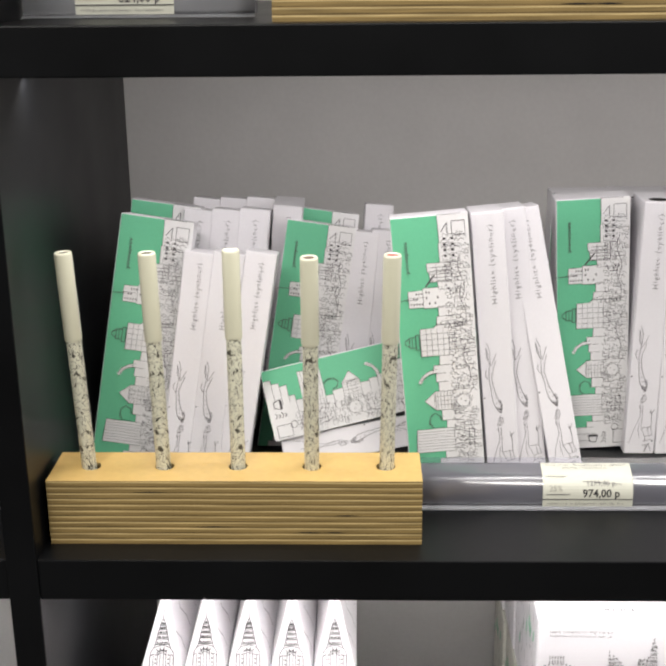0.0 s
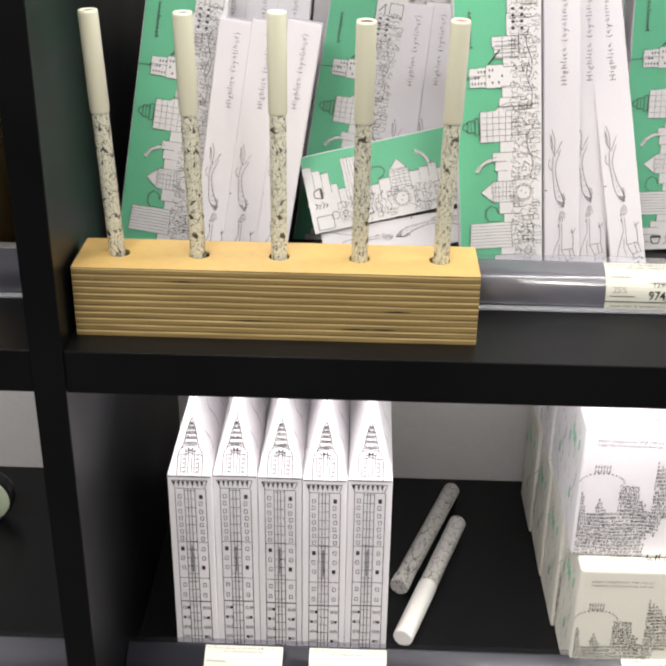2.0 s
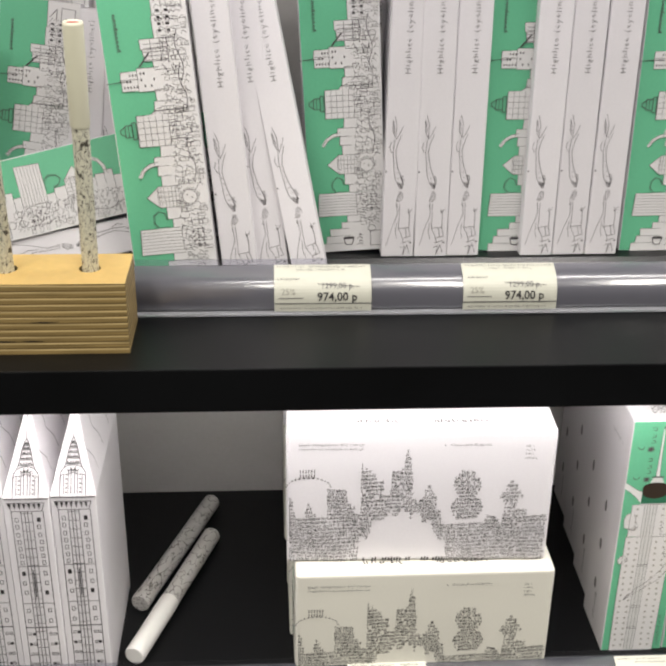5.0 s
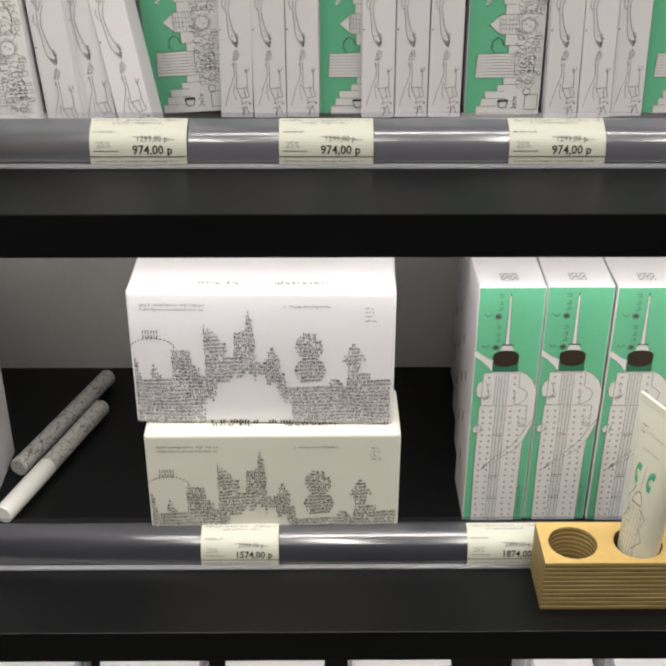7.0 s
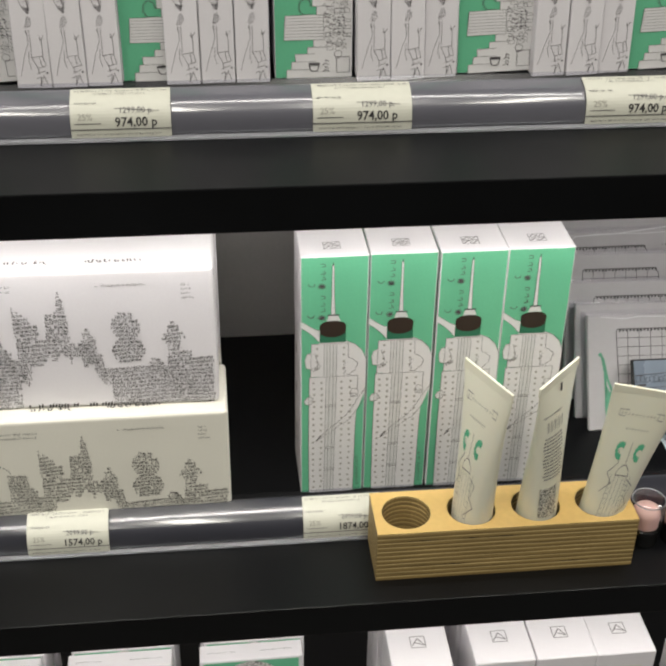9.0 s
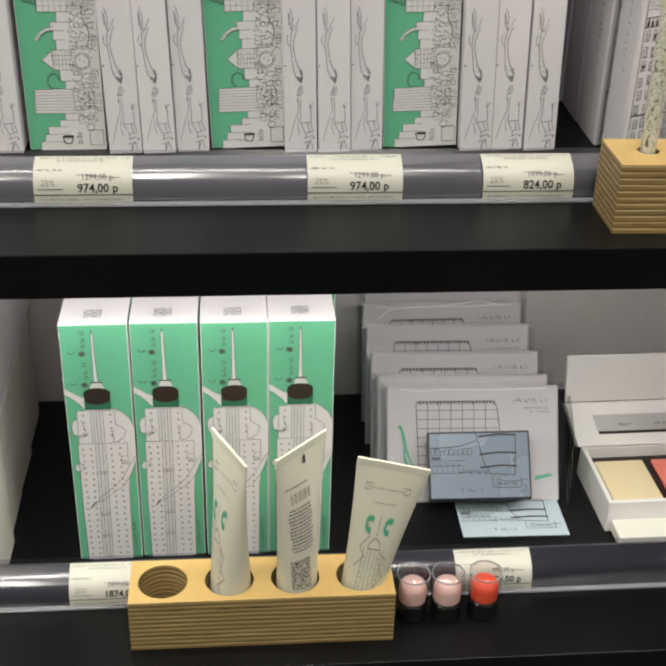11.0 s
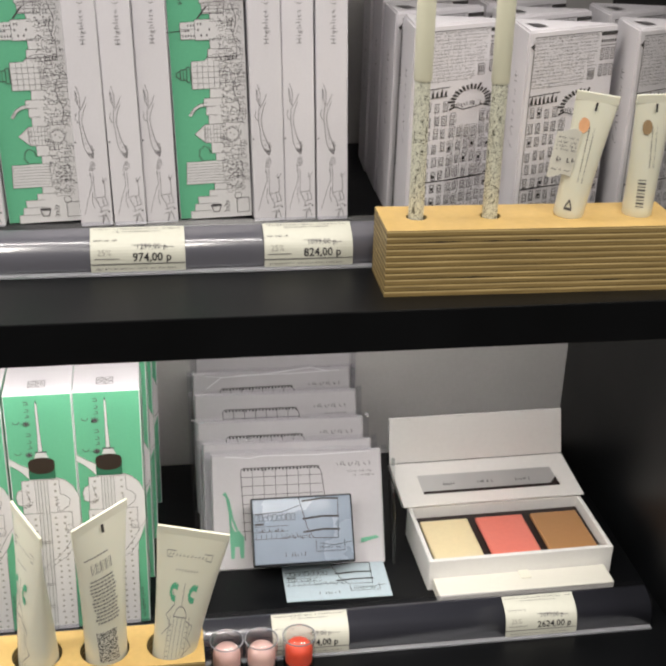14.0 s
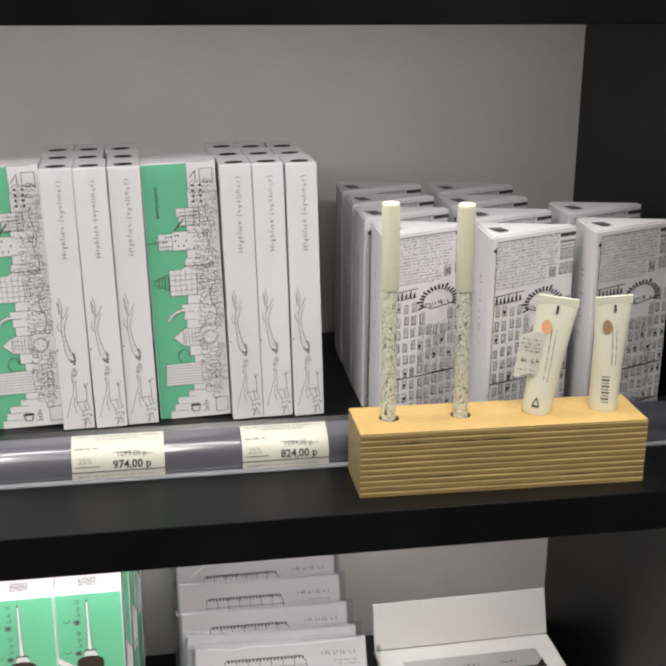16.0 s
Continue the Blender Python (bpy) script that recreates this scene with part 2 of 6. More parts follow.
def lathe(profile, seg=28, bm=None):
    """A turned shape from rows of (radius, z)."""
    bm = bm or bmesh.new()
    rings = []
    for r, z in profile:
        rings.append([bm.verts.new((max(r, 1e-5) * math.cos(2 * math.pi * k / seg), max(r, 1e-5) * math.sin(2 * math.pi * k / seg), z)) for k in range(seg)])
    for a, b in zip(rings, rings[1:]):
        for k in range(seg):
            bm.faces.new((a[k], a[(k + 1) % seg], b[(k + 1) % seg], b[k]))
    return bm


def prism(outline, h0, h1, axis="z", bm=None):
    """A closed outline (counter-clockwise pairs) drawn out from h0 to h1 along an axis."""
    bm = bm or bmesh.new()

    def at(u, v, h):
        return {"z": (u, v, h), "x": (h, u, v), "y": (u, h, v)}[axis]

    low, high = [bm.verts.new(at(u, v, h0)) for u, v in outline], [bm.verts.new(at(u, v, h1)) for u, v in outline]
    c = len(outline)
    bm.faces.new(low[::-1])
    bm.faces.new(high)
    for k in range(c):
        bm.faces.new((low[k], low[(k + 1) % c], high[(k + 1) % c], high[k]))
    bmesh.ops.recalc_face_normals(bm, faces=list(bm.faces))
    return bm


class Art:
    """Flat printed shapes on a face: u to the right, v up, on a plane set by a corner and two unit ways."""

    def __init__(self, corner, right, up, lift=0.00025, step=0.0):
        self.step = step
        self.o, self.r, self.u = Vector(corner), Vector(right).normalized(), Vector(up).normalized()
        self.n = self.r.cross(self.u) * lift
        self.verts, self.faces = [], []

    def poly(self, pts):
        b = len(self.verts)
        for p in pts:
            self.verts.append(self.o + self.r * p[0] + self.u * p[1] + self.n * (1 + self.step * len(self.faces)))
        self.faces.append(tuple(range(b, b + len(pts))))

    def rect(self, u0, v0, u1, v1):
        self.poly([(u0, v0), (u1, v0), (u1, v1), (u0, v1)])

    def line(self, u0, v0, u1, v1, w=0.0004):
        d = Vector((u1 - u0, v1 - v0))
        if d.length < 1e-7:
            return
        s = Vector((-d.y, d.x)).normalized() * w / 2
        self.poly([(u0 - s.x, v0 - s.y), (u1 - s.x, v1 - s.y), (u1 + s.x, v1 + s.y), (u0 + s.x, v0 + s.y)])

    def path(self, pts, w=0.0004):
        for a, b in zip(pts, pts[1:]):
            self.line(*a, *b, w)

    def outline(self, u0, v0, u1, v1, w=0.0003):
        self.path([(u0, v0), (u1, v0), (u1, v1), (u0, v1), (u0, v0)], w)

    def disc(self, u, v, ru, rv, k=20):
        self.poly([(u + ru * math.cos(2 * math.pi * i / k), v + rv * math.sin(2 * math.pi * i / k)) for i in range(k)])

    def scrawl(self, u0, v0, length, size, rng, w=0.00035, up=False):
        """Unreadable small lettering: uneven short marks along a line."""
        t = 0.0
        while t < length:
            if rng.random() < 0.85:
                a, b = rng.uniform(0, 0.3) * size, rng.uniform(0.55, 1.0) * size
                s = rng.uniform(-0.2, 0.2) * size
                if up:
                    self.line(u0 + a, v0 + t, u0 + b, v0 + t + s, w)
                    if rng.random() < 0.5:
                        self.line(u0 + a, v0 + t, u0 + a + s, v0 + t + size * 0.4, w)
                else:
                    self.line(u0 + t, v0 + a, u0 + t + s, v0 + b, w)
                    if rng.random() < 0.5:
                        self.line(u0 + t, v0 + a, u0 + t + size * 0.4, v0 + a + s, w)
            t += size * rng.uniform(0.45, 0.8)

    def mesh(self, name, mat):
        me = bpy.data.meshes.new(name)
        me.from_pydata([tuple(v) for v in self.verts], [], self.faces)
        me.materials.append(mat)
        return me

    def put(self, name, mat, parent, label=""):
        ob = new(name, self.mesh(name, mat))
        ob.parent = parent
        return tagged(ob, label)


def text_part(body, size, mat, parent, m, name="lettering", bold=0.0):
    """Readable words, as a flat mesh in the built-in font, in the xy plane of m."""
    cu = bpy.data.curves.new(name, "FONT")
    cu.body, cu.size, cu.offset = body, size, bold
    cu.resolution_u = 2
    tmp = bpy.data.objects.new(name, cu)
    me = bpy.data.meshes.new_from_object(tmp)
    bpy.data.objects.remove(tmp)
    me.materials.clear()
    me.materials.append(mat)
    ob = new(name, me)
    ob.parent = parent
    ob.matrix_local = m
    return ob


# shelving --------------------------------------------------------------
X0, X1, FRONT, BACK = -0.003, 1.012, -0.018, 0.287
POST = 0.0165
for k, sz in enumerate(SHELF_Z):
    lone(f"shelf_{k + 1}", block(X0, X1, FRONT, BACK, sz - SHELF_T, sz, 0.0008), black_lam, Matrix(), "black laminate shelf board with a satin surface", "shelf", "shelf boards", "structure")
    lone(f"shelf_left_bay_{k + 1}", block(X0 - POST - 0.9, X0 - POST, FRONT, BACK, sz - SHELF_T, sz, 0.0008), black_lam, Matrix(), "black laminate shelf board of the next bay", "shelf", "shelf boards", "structure")
for k, (a, b) in enumerate(((X0 - POST, X0), (X1, X1 + POST), (X0 - POST - 0.92, X0 - POST - 0.9))):
    lone(f"upright_{k + 1}", block(a, b, FRONT - 0.001, BACK + 0.004, -1.3, 0.95, 0.0008), black_lam, Matrix(), "black laminate upright panel between the shelf bays", "upright", "uprights", "structure")
lone("back_panel", block(X0, X1, BACK, BACK + 0.012, -1.3, 0.95), back_mat, Matrix(), "light grey painted back panel behind the shelves", "panel", kind="structure")
lone("back_panel_left_bay", block(X0 - POST - 0.9, X0 - POST, BACK, BACK + 0.012, -1.3, 0.95), back_mat, Matrix(), "light grey painted back panel of the next bay", "panel", kind="structure")
# the shop round the camera
lone("floor", block(-3, 4, -3.6, 0.5, -1.35, -1.3), room_floor, Matrix(), "pale tiled shop floor", "floor", kind="structure")
lone("ceiling", block(-3, 4, -3.6, 0.5, 1.5, 1.55), room_wall, Matrix(), "plain painted shop ceiling", "ceiling", kind="structure")
for k, (a, b, c, d) in enumerate(((-3.1, -3, -3.6, 0.5), (4, 4.1, -3.6, 0.5), (-3.1, 4.1, -3.7, -3.6), (-3.1, 4.1, 0.5, 0.6))):
    lone(f"wall_{('west', 'east', 'south', 'north')[k]}", block(a, b, c, d, -1.3, 1.5), room_wall, Matrix(), "plain painted shop wall", "wall", kind="structure")


# price rails and tags --------------------------------------------------
def rail_profile(z_top, y_bot, y_top, n=17):
    """Bowed front of a rail, from its lower lip to its upper one."""
    pts = []
    for k in range(n):
        s = k / (n - 1)
        bow = 0.0060 * math.sin(math.pi * s)
        dy, dz = y_top - y_bot, z_top
        L = math.hypot(dy, dz)
        pts.append((y_bot + dy * s - bow * dz / L, 0.002 + (z_top - 0.002) * s + bow * dy / L))
    return pts


lip_clear = see_through("clear_upper_lip", (0.84, 0.84, 0.88), 0.25, 0.03, 0.12)


def price_rail(x0, x1, base, z_top, y_bot, y_top, label, mat):
    rail = empty("price_rail", pose(0, 0, base), label, "price rail", "price rails")
    front = rail_profile(z_top, y_bot, y_top)
    back = [(y + 0.0016, z) for y, z in reversed(front)]
    part("rail_body", prism([*front, *back], x0, x1, "x"), mat, rail, smooth=True)
    part("base_lip", prism([(y_bot - 0.0032, 0.0004), (y_bot + 0.003, 0.0004), (y_bot + 0.003, 0.0022), (y_bot - 0.0032, 0.0014)], x0, x1, "x"), rail_lip, rail, "clear plastic lower lip")
    part("top_lip", prism([(y_top, z_top - 0.001), (y_top + 0.0018, z_top - 0.001), (y_top + 0.0034, z_top + 0.0026), (y_top + 0.0026, z_top + 0.0026)], x0, x1, "x"), lip_clear, rail, "clear plastic upper lip")
    if x1 < X1 - 0.01:
        part("end_cap", prism([*front, *back], x1 + 0.0002, x1 + 0.0012, "x"), lip_clear, rail, "clear plastic end cap")
    return rail


RAIL_A = (0.0, 0.0214, 0.0430, 0.0572)
RAIL_B = (-0.2755, 0.0222, 0.0410, 0.0572)
price_rail(X0 + 0.001, X1 - 0.001, *RAIL_A, "grey plastic price rail with clear lips on the shelf", rail_mat)
price_rail(X0 + 0.001, 0.9960, *RAIL_B, "dark grey plastic price rail with clear lips on the shelf", shaded_rail)
price_rail(X0 - POST - 0.89, X0 - POST - 0.001, *RAIL_A, "grey plastic price rail in the next bay", rail_mat)
price_rail(X0 - POST - 0.89, X0 - POST - 0.001, *RAIL_B, "grey plastic price rail in the next bay", rail_mat)
price_rail(X0 + 0.001, 0.115, 0.272, 0.0214, 0.0430, 0.0572, "clear plastic price rail on the top shelf", rail_lip)


def price_tag(x, width, rail, price, was, seed, label):
    """A paper tag slid under the clear front of a rail, bowed like the rail."""
    base, z_top, y_bot, y_top = rail
    rng = random.Random(seed)
    curve = [Vector((0, y, z)) for y, z in rail_profile(z_top, y_bot, y_top, 25)]
    L = sum((b - a).length for a, b in zip(curve, curve[1:]))

    def bend(u, v, lift):
        """Point of the bowed tag: u along the rail, v up its front, lift off its face."""
        f = min(max(v / L, 0.0), 1.0) * (len(curve) - 1)
        i = min(int(f), len(curve) - 2)
        a, b = curve[i], curve[i + 1]
        d = (b - a).normalized()
        return a.lerp(b, f - i) + Vector((u, -d.z * lift, d.y * lift))

    n = 16
    rows = [[bend(u, L * (0.0 + 0.985 * k / n), lift) for u, lift in ((0, 0.0010), (width, 0.0010), (width, 0.0006), (0, 0.0006))] for k in range(n + 1)]
    bm = bmesh.new()
    rows = [[bm.verts.new(q) for q in r] for r in rows]
    bm.faces.new(rows[0][::-1])
    bm.faces.new(rows[-1])
    for a, b in zip(rows, rows[1:]):
        for k in range(4):
            bm.faces.new((a[k], a[(k + 1) % 4], b[(k + 1) % 4], b[k]))
    bmesh.ops.recalc_face_normals(bm, faces=list(bm.faces))
    tag = lone("price_tag", bm, tag_paper, pose(x, 0, base), label, "price tag", "price tags", smooth=False)

    def wrap(me):
        for v in me.vertices:
            v.co = bend(v.co.x, v.co.y, 0.00125 + v.co.z)

    art = Art((0, 0, 0), (1, 0, 0), (0, 1, 0), 0.0001)
    art.scrawl(0.002, L * 0.90, width - 0.004, 0.0014, rng, 0.00026)
    art.scrawl(0.012, L * 0.83, width * 0.5, 0.0011, rng, 0.00024)
    art.scrawl(0.002, L * 0.62, width * 0.24, 0.0011, rng, 0.00028)
    art.rect(0.002, L * 0.25, width * 0.30, L * 0.262)
    for k in range(8):
        art.rect(width * k / 8, L * 0.145, width * (k + 1) / 8, L * 0.162)
    art.scrawl(0.003, L * 0.05, width - 0.008, 0.0010, rng, 0.00022)
    art.line(width * 0.44, L * 0.53, width * 0.88, L * 0.47, 0.0003)
    ob = art.put("print", fine_ink, tag)
    wrap(ob.data)
    for body, size, mat, u, v, nm, bold in ((price, 0.0064, ink, 0.44, 0.20, "price", 0.00010), (was, 0.0044, grey_ink, 0.48, 0.44, "old_price", 0.0), ("25%", 0.0048, pale_ink, 0.07, 0.32, "discount", 0.0)):
        ob = text_part(body, size, mat, tag, Matrix(), nm, bold)
        for q in ob.data.vertices:
            q.co = (width * u + q.co.x * 0.94, L * v + q.co.y, 0.0)
        wrap(ob.data)
    return tag


for k, tx in enumerate((0.2707, 0.3699, 0.4911, 0.6334)):
    price_tag(tx, 0.0508 if k != 1 else 0.0497, RAIL_A, "974,00 p", "1299,00 p.", k, "ivory paper price tag reading 974,00 p")
price_tag(0.7276, 0.0494, RAIL_A, "824,00 p", "1099,00 p.", 5, "ivory paper price tag reading 824,00 p")
price_tag(0.3142, 0.0500, RAIL_B, "1574,00 p", "2099,00 p.", 6, "ivory paper price tag reading 1574,00 p")
price_tag(0.4860, 0.0500, RAIL_B, "1874,00 p", "2499,00 p.", 7, "ivory paper price tag reading 1874,00 p")
price_tag(0.7340, 0.0505, RAIL_B, "374,00 p", "499,00 p.", 8, "ivory paper price tag reading 374,00 p")
price_tag(0.8920, 0.0500, RAIL_B, "2624,00 p", "3499,00 p.", 9, "ivory paper price tag reading 2624,00 p")
price_tag(0.0480, 0.0500, RAIL_B, "1124,00 p", "1499,00 p.", 10, "ivory paper price tag, upper part showing")
price_tag(0.1150, 0.0495, RAIL_B, "674,00 p", "899,00 p.", 11, "ivory paper price tag, upper part showing")
price_tag(0.0250, 0.0495, (0.272, 0.0214, 0.0430, 0.0572), "824,00 p", "1099,00 p.", 12, "ivory paper price tag reading 824,00 p")


# wooden tester stands --------------------------------------------------
def hole_block(width, depth, height, holes, radius, deep):
    """A plywood block: edge faces striped, a plain top with round holes cut down into it."""
    bm = bmesh.new()
    seg = 32
    # sides and bottom
    c = [bm.verts.new(p) for p in ((0, 0, 0), (width, 0, 0), (width, depth, 0), (0, depth, 0))]
    t = [bm.verts.new(p) for p in ((0, 0, height), (width, 0, height), (width, depth, height), (0, depth, height))]
    bm.faces.new(c[::-1])
    for k in range(4):
        bm.faces.new((c[k], c[(k + 1) % 4], t[(k + 1) % 4], t[k]))
    # top, cell by cell round each hole
    cuts = [0.0] + [(a[0] + b[0]) / 2 for a, b in zip(holes, holes[1:])] + [width]
    top_faces, wall_faces = [], []
    for (hx, hy), a, b in zip(holes, cuts, cuts[1:]):
        ring = [bm.verts.new((hx + radius * math.cos(2 * math.pi * k / seg), hy + radius * math.sin(2 * math.pi * k / seg), height)) for k in range(seg)]
        outer = []
        for k in range(seg):
            w = Vector((math.cos(2 * math.pi * k / seg), math.sin(2 * math.pi * k / seg)))
            s = min((b - hx) / w.x if w.x > 1e-6 else 9, (a - hx) / w.x if w.x < -1e-6 else 9, (depth - hy) / w.y if w.y > 1e-6 else 9, (0 - hy) / w.y if w.y < -1e-6 else 9)
            outer.append(bm.verts.new((hx + w.x * s, hy + w.y * s, height)))
        for k in range(seg):
            top_faces.append(bm.faces.new((outer[k], outer[(k + 1) % seg], ring[(k + 1) % seg], ring[k])))
            j = (k + 1) % seg
            p, q = outer[k].co, outer[j].co
            if abs(p.x - q.x) > 1e-6 and abs(p.y - q.y) > 1e-6:
                cx = b if p.x > hx + 1e-6 and max(p.x, q.x) > b - 1e-6 else a
                cy = depth if max(p.y, q.y) > depth - 1e-6 else 0
                corner = bm.verts.new((cx, cy, height))
                top_faces.append(bm.faces.new((outer[k], corner, outer[j])))
        low = [bm.verts.new((v.co.x, v.co.y, height - deep)) for v in ring]
        for k in range(seg):
            wall_faces.append(bm.faces.new((ring[k], ring[(k + 1) % seg], low[(k + 1) % seg], low[k])))
        wall_faces.append(bm.faces.new(low))
    for f in top_faces:
        f.material_index = 1
    for f in wall_faces:
        f.material_index = 0
    bmesh.ops.remove_doubles(bm, verts=list(bm.verts), dist=1e-6)
    bmesh.ops.recalc_face_normals(bm, faces=list(bm.faces))
    for f in [f for f in top_faces if f.is_valid]:
        if f.normal.z < 0:
            f.normal_flip()
    return bm


def tester_stand(m, width, depth, height, holes, radius, deep, label):
    stand = lone("tester_stand", hole_block(width, depth, height, holes, radius, deep), [ply_edge, ply_top], m, label, "tester stand", "wooden tester stands")
    rng = random.Random(int(width * 1e5))
    # veneer voids and knots on the front edge
    for k in range(5):
        dark = Art((0, 0, 0), (1, 0, 0), (0, 0, 1), 0.0002)
        u, v, l = rng.uniform(0.01, width - 0.04), height * (int(rng.uniform(1, 10)) + 0.1) / 11, rng.uniform(0.006, 0.028)
        dark.poly([(u, v), (u + l * 0.5, v - 0.0004), (u + l, v), (u + l * 0.5, v + 0.0004)])
        dark.put("veneer_gap", hole_dark, stand)
    return stand


H_A = [(0.0205 + 0.0401 * k, 0.019) for k in range(5)]
tester_stand(pose(0, 0, 0), 0.2, 0.0375, 0.0372, H_A, 0.0052, 0.03, "birch plywood tester stand with five pens in its holes")


def pen(m, length, cap_len, r, print_mat, tip, label, dark_top=True):
    """A slim pen, cap upwards, standing on z = 0 of m."""
    p = empty("pen", m, label, "pen", "tester pens")
    part("barrel", lathe([(0.0001, 0), (r * 0.86, 0), (r * 0.89, 0.001), (r * 0.90, length - cap_len)], 24), print_mat, p, "ivory barrel with a fine black drawing", smooth=True)
    part("cap", lathe([(r, length - cap_len - 0.0002), (r * 1.04, length - cap_len + 0.0008), (r * 1.04, length - 0.0015), (r * 0.98, length - 0.0002), (r * 0.80, length), (r * 0.76, length - 0.001), (0.0001, length - 0.001)], 24), pen_cream, p, smooth=True)
    if dark_top:
        part("colour_dot", lathe([(0.0001, length - 0.0006), (r * 0.7, length - 0.0006), (r * 0.7, length - 0.0009)], 20), tip, p, "coloured dot on the cap end")
    return p


tip_black = material("tip_black", (0.02, 0.018, 0.016), 0.4)
tip_brown = material("tip_brown", (0.10, 0.06, 0.05), 0.4)
tip_red = material("tip_red", (0.30, 0.07, 0.06), 0.4)
tip_peach = material("tip_peach", (0.75, 0.45, 0.30), 0.4)
PEN_TOP = (0.0150, 0.0590, 0.1060, 0.1340, 0.1770)
for k, (hx, hy) in enumerate(H_A):
    lean_x = math.degrees(math.atan2(PEN_TOP[k] - hx, 0.119))
    m = Matrix.Translation((hx, hy, 0.0075)) @ Euler((radians(-1.0), radians(lean_x), radians(37 * k))).to_matrix().to_4x4()
    pen(m, 0.1495, 0.0475, 0.0045, pen_print, (tip_black, tip_black, pen_cream, tip_brown, tip_red)[k], "ivory pen with black drawings standing in the wooden stand", k != 2)

# slim pen cartons ------------------------------------------------------
NW, WW, ND, BH = 0.0189, 0.0440, 0.0305, 0.1615      # narrow side, wide side, height


def wide_art():
    """City drawing for the wide green side: white houses that grow from the right edge, and fine ink on them."""
    rng = random.Random(5)
    W, H = WW, BH
    a, k = Art((0, 0, 0), (1, 0, 0), (0, 0, 1), 0.00015, 0.05), Art((0, 0, 0), (1, 0, 0), (0, 0, 1), 0.0006)
    L = 0.00021

    def S(pts):
        return [(u * W, v * H) for u, v in pts]

    def house(v0, v1, u0, slant=0.0):
        """A white row of the skyline from its left edge to the right side of the carton, with its contour."""
        a.poly(S([(u0, v0), (1, v0), (1, v1), (u0 + slant, v1)]))
        k.path(S([(u0 + 0.10 + 0.2 * rng.random(), v1), (u0 + slant, v1), (u0, v0), (u0 + 0.08 + 0.2 * rng.random(), v0)]), L)

    def cells(v0, v1, u0, u1, nu, nv, w=0.00015):
        for q in range(nu + 1):
            u = u0 + (u1 - u0) * q / nu
            k.path(S([(u, v0), (u + rng.uniform(-0.006, 0.006), v1)]), w)
        for q in range(1, nv):
            v = v0 + (v1 - v0) * q / nv
            k.path(S([(u0, v), ((u0 + u1) / 2, v + rng.uniform(-0.001, 0.001)), (u1, v)]), w)

    def panes(v0, v1, u0, u1, nu, nv, fill=0.5):
        for q in range(nu):
            for r in range(nv):
                if rng.random() < fill:
                    u, v = u0 + (u1 - u0) * (q + 0.25) / nu, v0 + (v1 - v0) * (r + 0.25) / nv
                    k.rect(u * W, v * H, u * W + (u1 - u0) * W * 0.42 / nu, v * H + (v1 - v0) * H * 0.40 / nv)

    for q, (v0, v1, u0) in enumerate(((0.0, 0.032, 0.15), (0.032, 0.06, 0.21), (0.06, 0.088, 0.27), (0.088, 0.112, 0.42), (0.112, 0.138, 0.50), (0.225, 0.255, 0.54), (0.255, 0.295, 0.49), (0.295, 0.365, 0.42), (0.365, 0.40, 0.47), (0.40, 0.432, 0.44), (0.432, 0.462, 0.41), (0.462, 0.497, 0.50))):
        house(v0, v1, u0, rng.uniform(-0.01, 0.01))
    for v0, v1, u0 in ((0.598, 0.6105, 0.60), (0.61, 0.64, 0.50), (0.64, 0.676, 0.54), (0.737, 0.764, 0.56), (0.764, 0.80, 0.46), (0.80, 0.832, 0.43), (0.832, 0.90, 0.60), (0.90, 1.0, 0.61)):
        house(v0, v1, u0, rng.uniform(-0.01, 0.01))
    # banded tower
    house(0.138, 0.225, 0.12, 0.02)
    for q in range(1, 8):
        v = 0.138 + 0.087 * q / 8
        k.path(S([(0.125, v), (0.40, v + 0.001), (0.64, v)]), 0.00016)
    k.path(S([(0.64, 0.14), (0.63, 0.225)]), L)
    for q in range(4):
        k.path(S([(0.70 + 0.05 * (q % 2), 0.15 + 0.018 * q), (0.73 + 0.05 * (q % 2), 0.158 + 0.018 * q), (0.78, 0.152 + 0.018 * q)]), 0.0003)
    panes(0.15, 0.22, 0.80, 0.92, 2, 7, 0.8)
    # gabled house that points outwards, and the round maned head beside it
    a.poly(S([(0.43, 0.292), (0.27, 0.331), (0.30, 0.336), (0.43, 0.368)]))
    k.path(S([(0.43, 0.292), (0.27, 0.331), (0.30, 0.337), (0.43, 0.368)]), L)
    cells(0.298, 0.362, 0.40, 0.66, 6, 4)
    for q in range(26):
        t = 2 * math.pi * q / 26
        r0, r1 = 0.0040, 0.0040 + rng.uniform(0.0008, 0.0020)
        k.line(0.78 * W + r0 * math.cos(t), 0.325 * H + r0 * math.sin(t), 0.78 * W + r1 * math.cos(t + 0.15), 0.325 * H + r1 * math.sin(t + 0.15), 0.00022)
    k.path([(0.78 * W + 0.0038 * math.cos(t), 0.325 * H + 0.0038 * math.sin(t)) for t in [math.pi * q / 7 for q in range(15)]], 0.0002)
    panes(0.318, 0.336, 0.74, 0.82, 3, 2, 0.7)
    # domed grid building and its lantern
    house(0.497, 0.598, 0.27, 0.01)
    a.poly(S([(0.45, 0.598), (0.50, 0.612), (0.60, 0.622), (0.75, 0.622), (0.82, 0.612), (0.84, 0.598)]))
    k.path(S([(0.45, 0.598), (0.50, 0.612), (0.60, 0.622), (0.75, 0.622), (0.82, 0.612), (0.84, 0.598)]), L)
    cells(0.497, 0.598, 0.28, 0.72, 6, 5, 0.00016)
    cells(0.60, 0.618, 0.50, 0.80, 5, 2)
